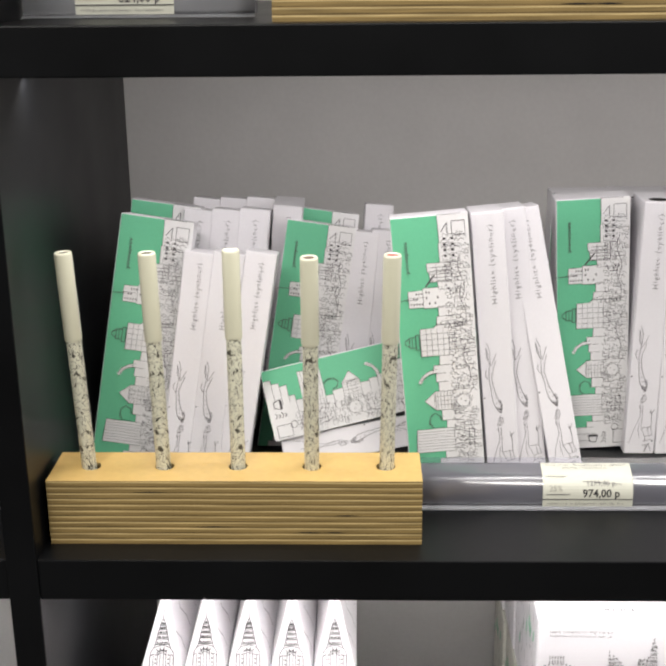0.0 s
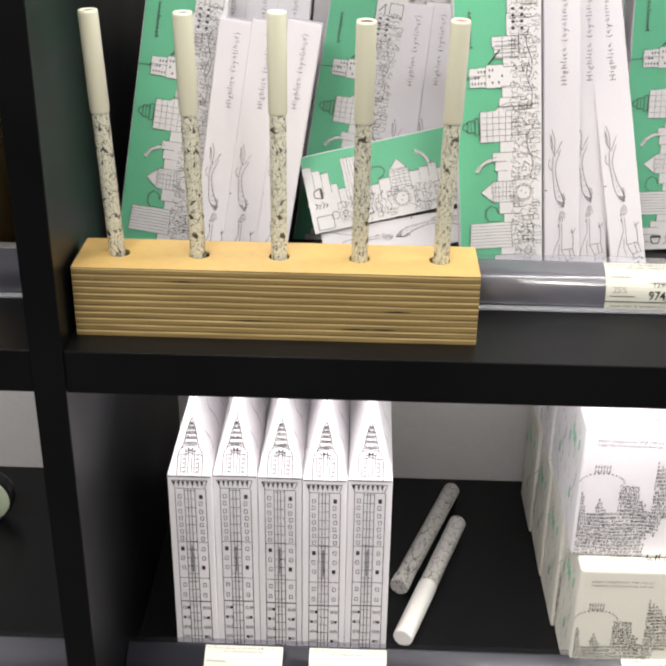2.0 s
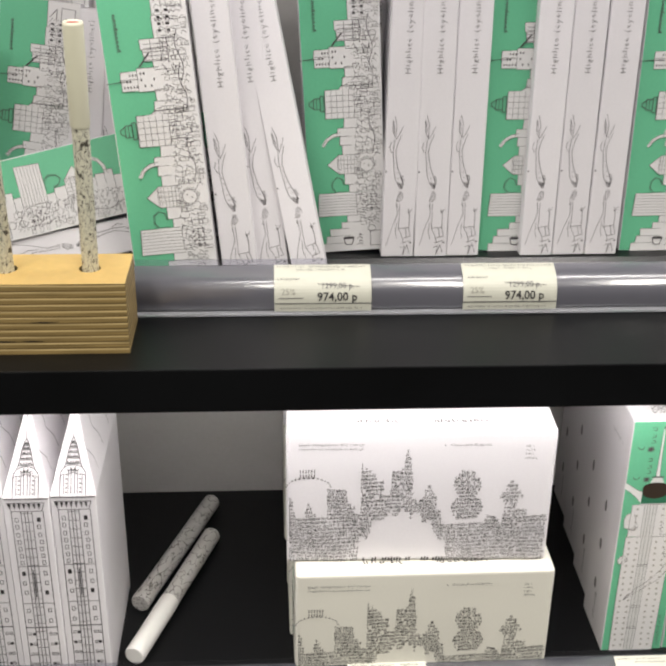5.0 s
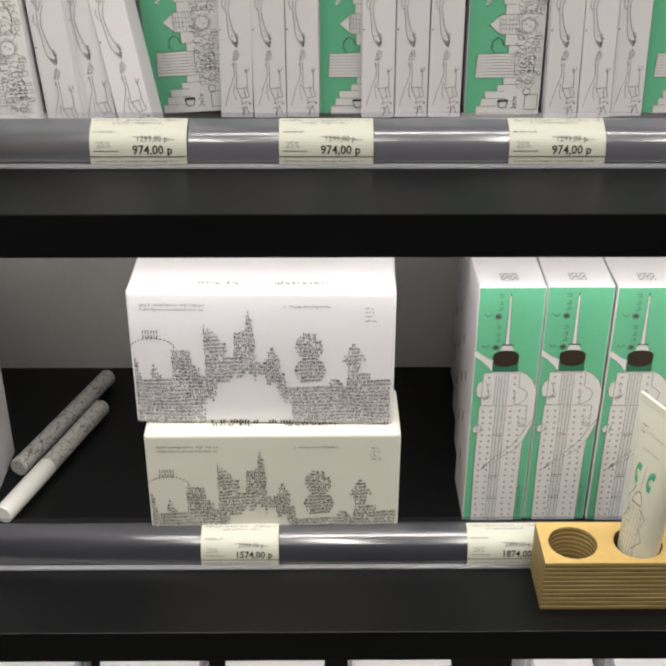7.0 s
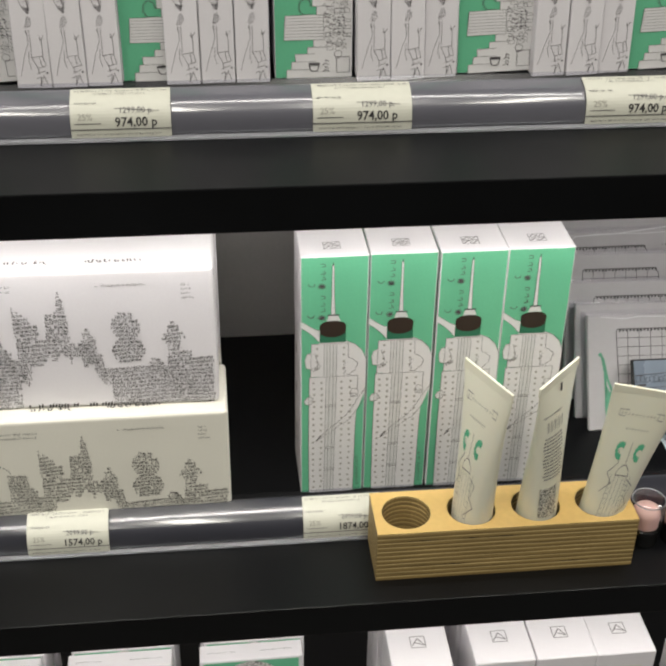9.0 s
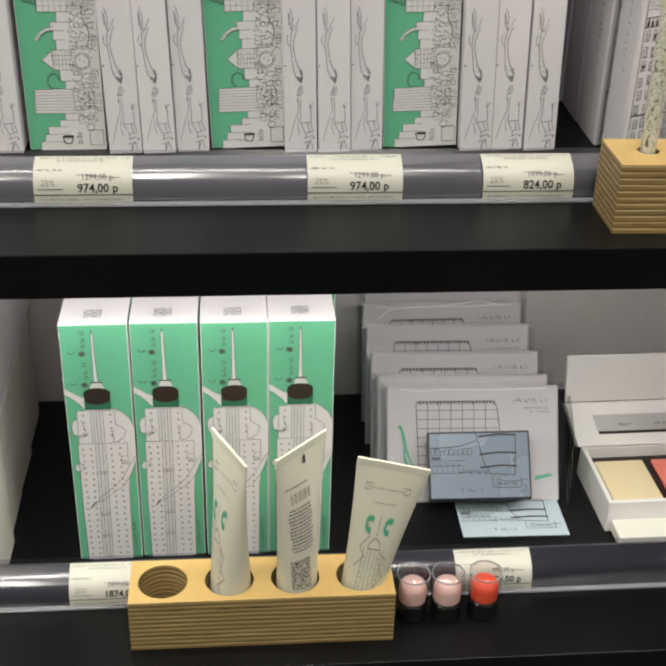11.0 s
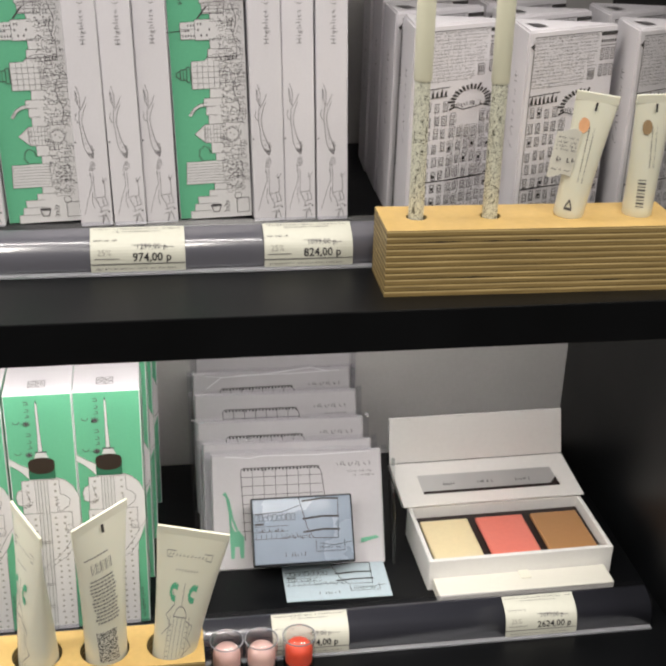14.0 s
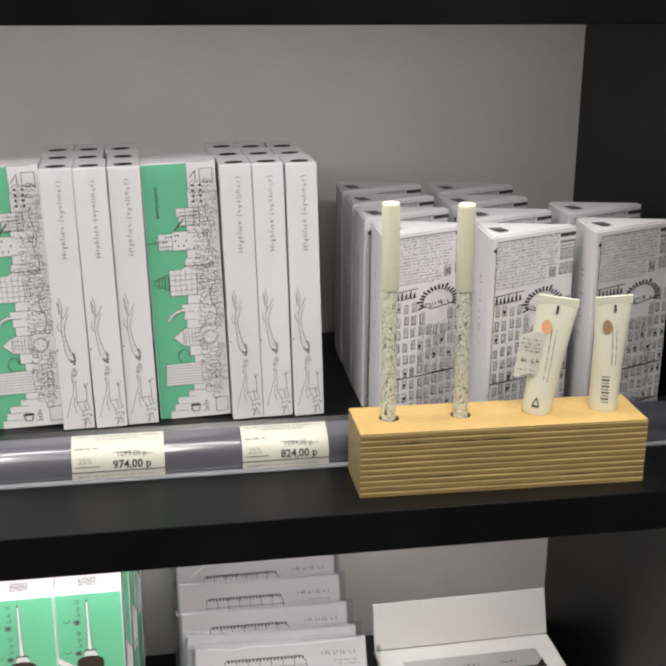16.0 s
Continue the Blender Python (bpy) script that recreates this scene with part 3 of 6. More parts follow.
    k.outline(0.13 * W, 0.532 * H, 0.215 * W, 0.570 * H, 0.00045)
    k.outline(0.215 * W, 0.524 * H, 0.262 * W, 0.578 * H, 0.0004)
    k.path(S([(0.13, 0.536), (0.075, 0.545), (0.075, 0.557), (0.13, 0.566)]), 0.0004)
    k.line(0.17 * W, 0.532 * H, 0.17 * W, 0.570 * H, 0.0003)
    # tower with a mast, and its taller neighbour
    house(0.676, 0.712, 0.165)
    house(0.706, 0.737, 0.155, 0.01)
    house(0.672, 0.745, 0.355, 0.0)
    k.line(-0.01 * W, 0.703 * H, 0.16 * W, 0.707 * H, 0.0004)
    panes(0.68, 0.735, 0.18, 0.36, 5, 3, 0.75)
    panes(0.68, 0.74, 0.38, 0.60, 6, 3, 0.55)
    # long neck, hooked neck, barrel
    neck = S([(0.46, 0.440), (0.36, 0.436), (0.28, 0.422), (0.225, 0.398)])
    a.path(neck, 0.0019)
    k.path([(u, v + 0.001) for u, v in neck], 0.00024)
    k.path([(u, v - 0.001) for u, v in neck], 0.00024)
    hook = S([(0.50, 0.228), (0.36, 0.228), (0.31, 0.245), (0.32, 0.270), (0.38, 0.284), (0.45, 0.275), (0.47, 0.255)])
    k.path(hook, 0.00026)
    k.path([(u * 0.96 + 0.0012, v * 0.985 + 0.0006) for u, v in hook], 0.00026)
    k.path(S([(0.39, 0.748), (0.52, 0.790)]), 0.0008)
    for q in range(5):
        k.path(S([(0.46, 0.768 + 0.012 * q), (0.74, 0.768 + 0.012 * q)]), 0.00022)
    for u in (0.55, 0.66, 0.74):
        k.path(S([(u, 0.764), (u, 0.828)]), 0.00022)
    for q in range(2):
        for r in range(4):
            k.rect((0.66 + 0.10 * q) * W, (0.850 + 0.020 * r) * H, (0.695 + 0.10 * q) * W, (0.858 + 0.020 * r) * H)
    k.outline(0.78 * W, 0.925 * H, 0.95 * W, 0.975 * H, 0.0003)
    k.path(S([(0.64, 0.94), (0.72, 0.97), (0.72, 0.93)]), 0.0004)
    # bin, lamp and bus at the foot
    k.path(S([(0.44, 0.052), (0.47, 0.025), (0.55, 0.025), (0.58, 0.052), (0.44, 0.052)]), 0.0005)
    k.rect(0.455 * W, 0.047 * H, 0.575 * W, 0.056 * H)
    for q in range(4):
        k.path(S([(0.62 + 0.03 * (q % 2), 0.022 + 0.012 * q), (0.66, 0.03 + 0.012 * q), (0.70, 0.022 + 0.012 * q)]), 0.0004)
    k.outline(0.80 * W, 0.018 * H, 0.97 * W, 0.075 * H, 0.0003)
    k.path([(0.82 * W + 0.0022 * math.cos(t), 0.085 * H + 0.0022 * math.sin(t)) for t in [q * 0.6 for q in range(11)]], 0.0003)
    # crowded small houses and long animal backs along the right part
    v = 0.10
    while v < 0.93:
        u = 0.62 + 0.06 * rng.random()
        while u < 0.93:
            w, h = rng.uniform(0.04, 0.11), rng.uniform(0.007, 0.018)
            q = rng.random()
            if math.hypot((u - 0.76) / 0.14, (v - 0.325) / 0.04) < 1:
                u += w
                continue
            if q < 0.45:
                k.outline(u * W, v * H, min(0.985, u + w) * W, (v + h) * H, 0.00016)
                if rng.random() < 0.5:
                    panes(v, v + h, u, min(0.98, u + w), 3, 2, 0.6)
            elif q < 0.75:
                k.path(S([(u, v), (u + w * 0.4, v + h), (min(0.985, u + w), v + h * 0.3)]), 0.0002)
            else:
                k.path(S([(u + w * 0.5 * s, v + h * 0.5 * math.sin(s * 5)) for s in (0, 0.3, 0.6, 0.9, 1.2)]), 0.00022)
            u += w * rng.uniform(0.8, 1.4)
        v += rng.uniform(0.011, 0.019)
    for v0 in (0.38, 0.60, 0.70):
        k.path(S([(0.86 + 0.035 * math.sin(q * 0.9), v0 + 0.022 * q) for q in range(8)]), 0.0003)
    t = Art((0, 0, 0), (1, 0, 0), (0, 0, 1), 0.0004)
    for q in range(9):
        v = 0.80 * H + q * 0.0021
        t.path([(0.16 * W, v), (0.16 * W + (0.0022 if q in (0, 5) else 0.0015), v + 0.0002), (0.16 * W + 0.0013, v + 0.0011), (0.16 * W + 0.0002, v + 0.0011)], 0.00042)
    return a.mesh("city_print", art_white), k.mesh("line_drawing", fine_ink), t.mesh("maker_mark", fine_ink)


def narrow_art():
    W, H = NW, BH
    # spaced hand lettering that reads upwards
    cu = bpy.data.curves.new("lettering", "FONT")
    cu.body, cu.size, cu.space_character, cu.resolution_u, cu.offset = "Highlite (eyeliner)", 0.0052, 1.25, 1, -0.00005
    tmp = bpy.data.objects.new("lettering", cu)
    letters = bpy.data.meshes.new_from_object(tmp)
    bpy.data.objects.remove(tmp)
    letters.materials.clear()
    letters.materials.append(grey_ink)
    far = max(v.co.x for v in letters.vertices)
    for v in letters.vertices:
        wob = 0.0004 * math.sin(v.co.x * 900)
        v.co = (W * 0.62 - v.co.y * 0.85 + wob, -0.0003, H * 0.668 + v.co.x * H * 0.287 / far)
    k = Art((0, 0, 0), (1, 0, 0), (0, 0, 1), 0.0003)

    def draw(pts, w=0.00026):
        k.path([(u * W, v * H) for u, v in pts], w)

    # branching stem
    draw([(0.19, 0.509), (0.20, 0.47), (0.29, 0.444)])
    draw([(0.19, 0.509), (0.23, 0.49), (0.25, 0.465)])
    draw([(0.23, 0.526), (0.31, 0.492), (0.29, 0.447)])
    draw([(0.50, 0.487), (0.37, 0.453), (0.29, 0.439)])
    draw([(0.47, 0.459), (0.36, 0.425), (0.31, 0.397), (0.35, 0.363), (0.41, 0.332), (0.51, 0.301)])
    draw([(0.165, 0.43), (0.12, 0.411), (0.18, 0.394), (0.25, 0.394)])
    draw([(0.26, 0.439), (0.23, 0.397), (0.265, 0.357), (0.285, 0.323), (0.33, 0.295), (0.40, 0.281)])
    for q in range(5):
        draw([(0.27 + 0.03 * q, 0.375 - 0.019 * q), (0.33 + 0.035 * q, 0.377 - 0.019 * q)], 0.00016)
    # bracelet of small beads
    for u, v in ((0.50, 0.301), (0.53, 0.289), (0.40, 0.276), (0.52, 0.274), (0.44, 0.270), (0.49, 0.262)):
        k.outline(u * W, v * H, u * W + 0.0012, v * H + 0.0011, 0.0003)
    draw([(0.50, 0.305), (0.56, 0.285), (0.54, 0.262)], 0.0003)
    k.disc(0.055 * W, 0.323 * H, 0.0005, 0.0005, 8)
    # feathered tail end and the long lines under it
    for q in range(5):
        a = (q - 2) / 2
        draw([(0.44 + 0.05 * a, 0.212), (0.51 + 0.09 * a, 0.232 - 0.004 * abs(a)), (0.52 + 0.05 * a, 0.252 - 0.006 * abs(a))], 0.00016)
    draw([(0.43, 0.205), (0.40, 0.198), (0.43, 0.192)], 0.0004)
    draw([(0.43, 0.197), (0.445, 0.16), (0.29, 0.11), (0.14, 0.045)], 0.00022)
    draw([(0.50, 0.205), (0.51, 0.155), (0.50, 0.11)], 0.00022)
    draw([(0.44, 0.132), (0.41, 0.098), (0.465, 0.07)], 0.00022)
    draw([(0.76, 0.177), (0.80, 0.169), (0.90, 0.186)])
    draw([(0.78, 0.186), (0.82, 0.165), (0.83, 0.14), (0.82, 0.115)])
    draw([(0.50, 0.11), (0.81, 0.115), (0.89, 0.081), (0.65, 0.073), (0.50, 0.11)])
    draw([(0.72, 0.113), (0.77, 0.078)])
    draw([(0.65, 0.073), (0.67, 0.053)])
    draw([(0.61, 0.053), (0.87, 0.064)])
    draw([(0.585, 0.036), (0.72, 0.042), (0.67, 0.008), (0.79, 0.047), (0.88, 0.014)], 0.0003)
    k.disc(0.90 * W, 0.056 * H, 0.0006, 0.0006, 8)
    return k.mesh("line_drawing", fine_ink), letters


CITY, CITY_INK, CITY_MARK = wide_art()
STEM_INK, STEM_TEXT = narrow_art()


def slim_carton(m, wide, label, hole=True):
    """A pen carton that shows its wide green side or its narrow white one; its corner stands at m."""
    w, d = (WW, NW) if wide else (NW, ND)
    bm = block(0, w, 0, d, 0, BH, 0.0005, 1)
    bm.normal_update()
    if wide:
        for f in bm.faces:
            if f.normal.y < -0.9:
                f.material_index = 1
    box = lone("pen_carton", bm, [card, green], m, label, "carton", "slim pen cartons")
    if wide:
        for me, nm in ((CITY, "city_print"), (CITY_INK, "line_drawing"), (CITY_MARK, "maker_mark")):
            ob = new(nm, me)
            ob.parent = box
        t = Art((0, 0, BH), (1, 0, 0), (0, 1, 0), 0.0003)
    else:
        for me, nm in ((STEM_INK, "line_drawing"), (STEM_TEXT, "lettering")):
            ob = new(nm, me)
            ob.parent = box
        t = Art((0, 0, BH), (1, 0, 0), (0, 1, 0), 0.0003)
        t.disc(w / 2, d * 0.22, w * 0.30, d * 0.14)
    if not wide and hole:
        t.put("thumb_hole", hole_dark, box, "dark oval thumb hole")
    return box


def lean(x, y, z, side, back=0.0, turn=0.0):
    """Pose of a carton whose front lower corner is at x, y, z; side > 0 leans its top to the right."""
    return Matrix.Translation((x, y, z)) @ Euler((radians(-back), radians(side), radians(turn))).to_matrix().to_4x4()


UP_W = "white pen carton with a fine ink drawing, standing upright"
UP_G = "green pen carton with a white city drawing, standing upright"
white0 = slim_carton(lean(0.3335, 0.120, 0, 0.6), False, UP_W)
shut0 = slim_carton(lean(0.2820, 0.080, 0.0030, -11.0, 8), False, "white pen carton leaning on its neighbour", False)
green0 = slim_carton(lean(0.2930, 0.127, 0, -3.2), True, UP_G)
jit = random.Random(3)
# front corner and sideways lean of each upright carton
whites = [(0.3530, -0.4), (0.3722, -0.4), (0.4158, -0.4), (0.4353, -0.5), (0.4548, -0.4), (0.5232, -1.5), (0.5427, -1.8), (0.5620, -1.6), (0.6252, -1.6), (0.6451, -1.9), (0.6643, -1.8), (0.7296, -2.0), (0.7487, -1.9), (0.7686, -1.9)]
greens = [(0.3912, -0.4), (0.4768, -0.5), (0.5822, -2.2), (0.6845, -2.2)]
for wx, side in whites:
    copy_thing(white0, lean(wx, 0.120 + jit.uniform(-0.0015, 0.002), 0, side))
for gx, side in greens:
    copy_thing(green0, lean(gx, 0.127 + jit.uniform(-0.001, 0.001), 0, side))
for row in (1, 2):
    for wx, side in [(0.3335, 0), *whites]:
        copy_thing(white0, lean(wx + jit.uniform(-0.001, 0.001) - 0.001 * row, 0.120 + row * 0.0320 + jit.uniform(0, 0.002), 0, side) @ Matrix.Diagonal((1, 1, 1.0 - 0.003 * row if wx > 0.5 else 0.985 - 0.02 * row, 1)))
    for gx, side in [(0.289, 0), *greens]:
        copy_thing(green0, lean(gx, 0.128 + row * 0.0215 + jit.uniform(0, 0.001), 0, side + jit.uniform(-0.2, 0.2)) @ Matrix.Diagonal((1, 1, 0.995 - 0.012 * row, 1)))

# cartons that lean to the left, beside the upright ones
LW, LG = "white pen carton leaning on its neighbour", "green pen carton with a white city drawing, leaning sideways"


def leaning(ob, x, y, z, side, back, label):
    c = copy_thing(ob, lean(x, y, z, side, back))
    return tagged(c, label)


leaning(green0, 0.1974, 0.068, 0.0, -4.95, 5, LG)
leaning(shut0, 0.2437, 0.076, 0.0015, -5.1, 4, LW)
leaning(shut0, 0.2607, 0.084, 0.0015, -6.1, 6, LW)


def short(ob, x, y, side, back, tall, label):
    return tagged(copy_thing(ob, lean(x, y, 0, side, back) @ Matrix.Diagonal((1, 1, tall, 1))), label)


# cartons that lean to the right, at the end of the row
leaning(green0, 0.0010, 0.088, 0.0, 8.6, 11, LG)
leaning(green0, 0.0020, 0.130, 0.0, 8.0, 9, LG)
short(shut0, 0.0450, 0.082, 7.6, 10, 0.865, LW)
short(shut0, 0.0610, 0.082, 8.2, 10, 0.865, LW)
short(shut0, 0.0785, 0.084, 8.8, 10, 0.865, LW)
for j, yy in enumerate((0.136, 0.172)):
    for i in range(3):
        short(shut0, 0.0405 + 0.0182 * i + 0.001 * j, yy - 0.012, 6.4 - 0.3 * i, 10, 0.965, LW)
short(shut0, 0.1005, 0.165, 4.4, 0, 0.94, LW)
# the loose ones in the middle
short(green0, 0.1003, 0.132, 8.3, 10, 0.915, LG)
short(green0, 0.1025, 0.156, 8.0, 10, 0.935, LG)
short(shut0, 0.1475, 0.134, 5.6, 10, 0.86, LW)
short(shut0, 0.1650, 0.135, 4.2, 10, 0.86, LW)
short(shut0, 0.1600, 0.169, 4.2, 10, 0.92, LW)
# the fallen carton lying across, its long side sloping up to the right
tagged(copy_thing(green0, Matrix.Translation((0.1050, 0.1120, 0.0580)) @ Euler((radians(-22), 0, 0)).to_matrix().to_4x4() @ Euler((0, radians(76.5), 0)).to_matrix().to_4x4()), "green and white pen carton fallen over, lying askew")
tagged(copy_thing(shut0, Matrix.Translation((0.1180, 0.0985, 0.0195)) @ Euler((radians(-22), 0, 0)).to_matrix().to_4x4() @ Euler((0, radians(79.5), 0)).to_matrix().to_4x4()), "white pen carton fallen over under a green one")

# boxes with spire tops -------------------------------------------------
ZB = -0.2755


def spire_box(m):
    w, d, h, ridge = 0.0272, 0.100, 0.1465, 0.047
    b = empty("spire_box", m, "white tower-shaped carton with a pointed top and black drawing", "carton", "tower cartons")
    bm = bmesh.new()
    lo = [bm.verts.new(p) for p in ((0, 0, 0), (w, 0, 0), (w, d, 0), (0, d, 0))]
    hi = [bm.verts.new(p) for p in ((0, 0, h), (w, 0, h), (w, d, h), (0, d, h))]
    ap = [bm.verts.new((w / 2, 0.036, h + ridge)), bm.verts.new((w / 2, d - 0.004, h + ridge))]
    bm.faces.new(lo[::-1])
    for k in range(4):
        bm.faces.new((lo[k], lo[(k + 1) % 4], hi[(k + 1) % 4], hi[k]))
    bm.faces.new((hi[0], hi[1], ap[0]))
    bm.faces.new((hi[1], hi[2], ap[1], ap[0]))
    bm.faces.new((hi[2], hi[3], ap[1]))
    bm.faces.new((hi[3], hi[0], ap[0], ap[1]))
    bmesh.ops.bevel(bm, geom=list(bm.edges), offset=0.0005, segments=1, affect="EDGES")
    part("box", bm, card, b)
    rng = random.Random(2)
    k = Art((0, 0, 0), (1, 0, 0), (0, 0, 1), 0.0005)
    for u in (0.15, 0.86):
        k.line(w * u, 0, w * (u + (0.01 if u < 0.5 else -0.01)), h * 0.935, 0.0004)
    for u in (0.36, 0.44, 0.52, 0.61):
        k.line(w * u, 0, w * u + rng.uniform(-0.0002, 0.0002), h * 0.935, 0.00042)
    for z, wd in ((0.66, 0.0004), (0.467, 0.0004), (0.338, 0.0007)):
        k.line(w * 0.15, h * z, w * 0.86, h * z, wd)
    for r in range(22):
        z = h * (0.925 - 0.0435 * r)
        if z > 0:
            k.line(w * 0.36, z, w * 0.61, z + rng.uniform(-0.0002, 0.0002), 0.00036)
    k.line(w * 0.48, h * 0.64, w * 0.48, h * 0.50, 0.0006)
    # single windows above, pairs of small ones near the foot
    filled = ((0, 1), (7, 0), (9, 1))
    for r, z in enumerate((0.895, 0.86, 0.82, 0.785, 0.75, 0.715, 0.68, 0.625, 0.575, 0.525, 0.43, 0.375)):
        for side, u in enumerate((0.225, 0.70)):
            uu, zz = w * u + rng.uniform(-0.0003, 0.0003), h * z - 0.0016
            k.outline(uu, zz, uu + 0.0018, zz + 0.0028, 0.0004)
            if (r, side) in filled:
                k.rect(uu, zz, uu + 0.0018, zz + 0.0028)
    for r in range(6):
        for u in (0.20, 0.285, 0.67, 0.76):
            uu, zz = w * u + rng.uniform(-0.0003, 0.0003), h * (0.295 - 0.055 * r)
            k.outline(uu, zz, uu + 0.0014, zz + 0.0019, 0.0004)
            if (r + int(u * 100)) % 7 == 0:
                k.rect(uu, zz, uu + 0.0014, zz + 0.0019)
    # cornice with small dark teeth
    k.path([(w * 0.09, h * 0.975), (w * 0.89, h * 0.975)], 0.0005)
    k.path([(w * 0.09, h * 0.975), (w * 0.17, h * 0.935), (w * 0.82, h * 0.935), (w * 0.89, h * 0.975)], 0.0004)
    for j in range(7):
        u = w * (0.14 + 0.105 * j)
        k.poly([(u - 0.0010, h * 0.972), (u + rng.uniform(-0.0004, 0.0004), h * 0.943), (u + 0.0010, h * 0.972)])
    k.line(w * 0.02, h * 0.994, w * 0.98, h * 0.994, 0.0007)
    k.put("line_drawing", ink, b)
    up = Vector((0, 0.036, ridge)).normalized()
    q = Art((0, 0, h), (1, 0, 0), up, 0.0006)
    L = 0.80 * math.hypot(0.036, ridge)
    q.path([(w * 0.22, 0.001), (w * 0.22, L * 0.24), (w * 0.30, L * 0.27), (w * 0.30, 0.001)], 0.00042)
    q.path([(w * 0.78, 0.001), (w * 0.78, L * 0.24), (w * 0.70, L * 0.27), (w * 0.70, 0.001)], 0.00042)
    for u in (0.40, 0.46, 0.54, 0.60):
        q.line(w * u, 0.001, w * u, L * 0.30, 0.00042)
    for j in range(5):
        for u in (0.34, 0.64):
            q.rect(w * u, L * (0.03 + 0.055 * j), w * u + 0.0010, L * (0.05 + 0.055 * j))
    # crown of dark leaves under an arch
    q.path([(w * (0.5 + 0.25 * math.cos(t)), L * (0.29 + 0.09 * math.sin(t))) for t in [i * math.pi / 10 for i in range(11)]], 0.0004)
    for j in range(6):
        t = math.pi * (0.12 + 0.76 * j / 5)
        c, d = math.cos(t), math.sin(t)
        q.poly([(w * (0.5 + 0.10 * c) - 0.0010 * d, L * (0.275 + 0.03 * d)), (w * (0.5 + 0.10 * c) + 0.0010 * d, L * (0.275 + 0.03 * d)), (w * (0.5 + 0.235 * c), L * (0.275 + 0.090 * d))])
    q.path([(w * (0.5 + 0.09 * math.cos(t)), L * (0.255 + 0.03 * math.sin(t))) for t in [i * math.pi / 6 for i in range(7)]], 0.0004)
    # tiers that step in towards the mast, with small arched lights
    tiers = ((0.395, 0.165), (0.465, 0.135), (0.53, 0.115), (0.59, 0.09), (0.645, 0.065), (0.695, 0.035))
    for (v, hw), (v2, hw2) in zip(tiers, tiers[1:]):
        q.line(w * (0.5 - hw), L * v, w * (0.5 + hw), L * v, 0.00048)
        n = 5 if hw > 0.12 else 4
        for i in range(n):
            u = w * (0.5 - hw2 + 2 * hw2 * (i + 0.5) / n)
            q.poly([(u - 0.0006, L * (v + 0.010)), (u + 0.0006, L * (v + 0.010)), (u + rng.uniform(-0.0005, 0.0005), L * (v + 0.046))])
        for sgn in (-1, 1):
            q.path([(w * (0.5 + sgn * hw), L * v), (w * (0.5 + sgn * hw2), L * v2)], 0.0005)
    q.path([(w * 0.465, L * 0.695), (w * 0.5, L * 0.735), (w * 0.535, L * 0.695)], 0.0005)
    q.line(w * 0.5, L * 0.73, w * 0.5, L * 1.18, 0.0004)
    for sgn in (-1, 1):
        q.path([(w * (0.5 + sgn * hw), L * v) for v, hw in ((0.0, 0.28), (0.29, 0.27), (0.345, 0.20), (0.395, 0.165))], 0.00045)
    q.put("spire_ink", ink, b)
    side = Art((w, 0, h), Vector((0, 1, 0)), Vector((-w / 2, 0, ridge)), 0.0006)
    for j in range(3):
        side.path([(0.014 + 0.026 * j, 0.040), (0.018 + 0.026 * j, 0.030), (0.015 + 0.026 * j, 0.024), (0.022 + 0.026 * j, 0.014), (0.021 + 0.026 * j, 0.006)], 0.0006)
    side.put("side_ink", grey_ink, b)
    return b


first = spire_box(pose(0.0275, 0.0675, ZB))
for k in range(1, 5):
    copy_thing(first, pose(0.0275 + 0.0274 * k, 0.0675 + (0.0015, 0.001, -0.0005, 0.0008)[k - 1], ZB, 0, 0, (0.3, -0.2, 0.2, 0)[k - 1]))

# wide cartons with a skyline of lettering ------------------------------


sky_ink = material("lettering_ink", (0.055, 0.052, 0.05), 0.55, grain=0.3, grain_scale=900)


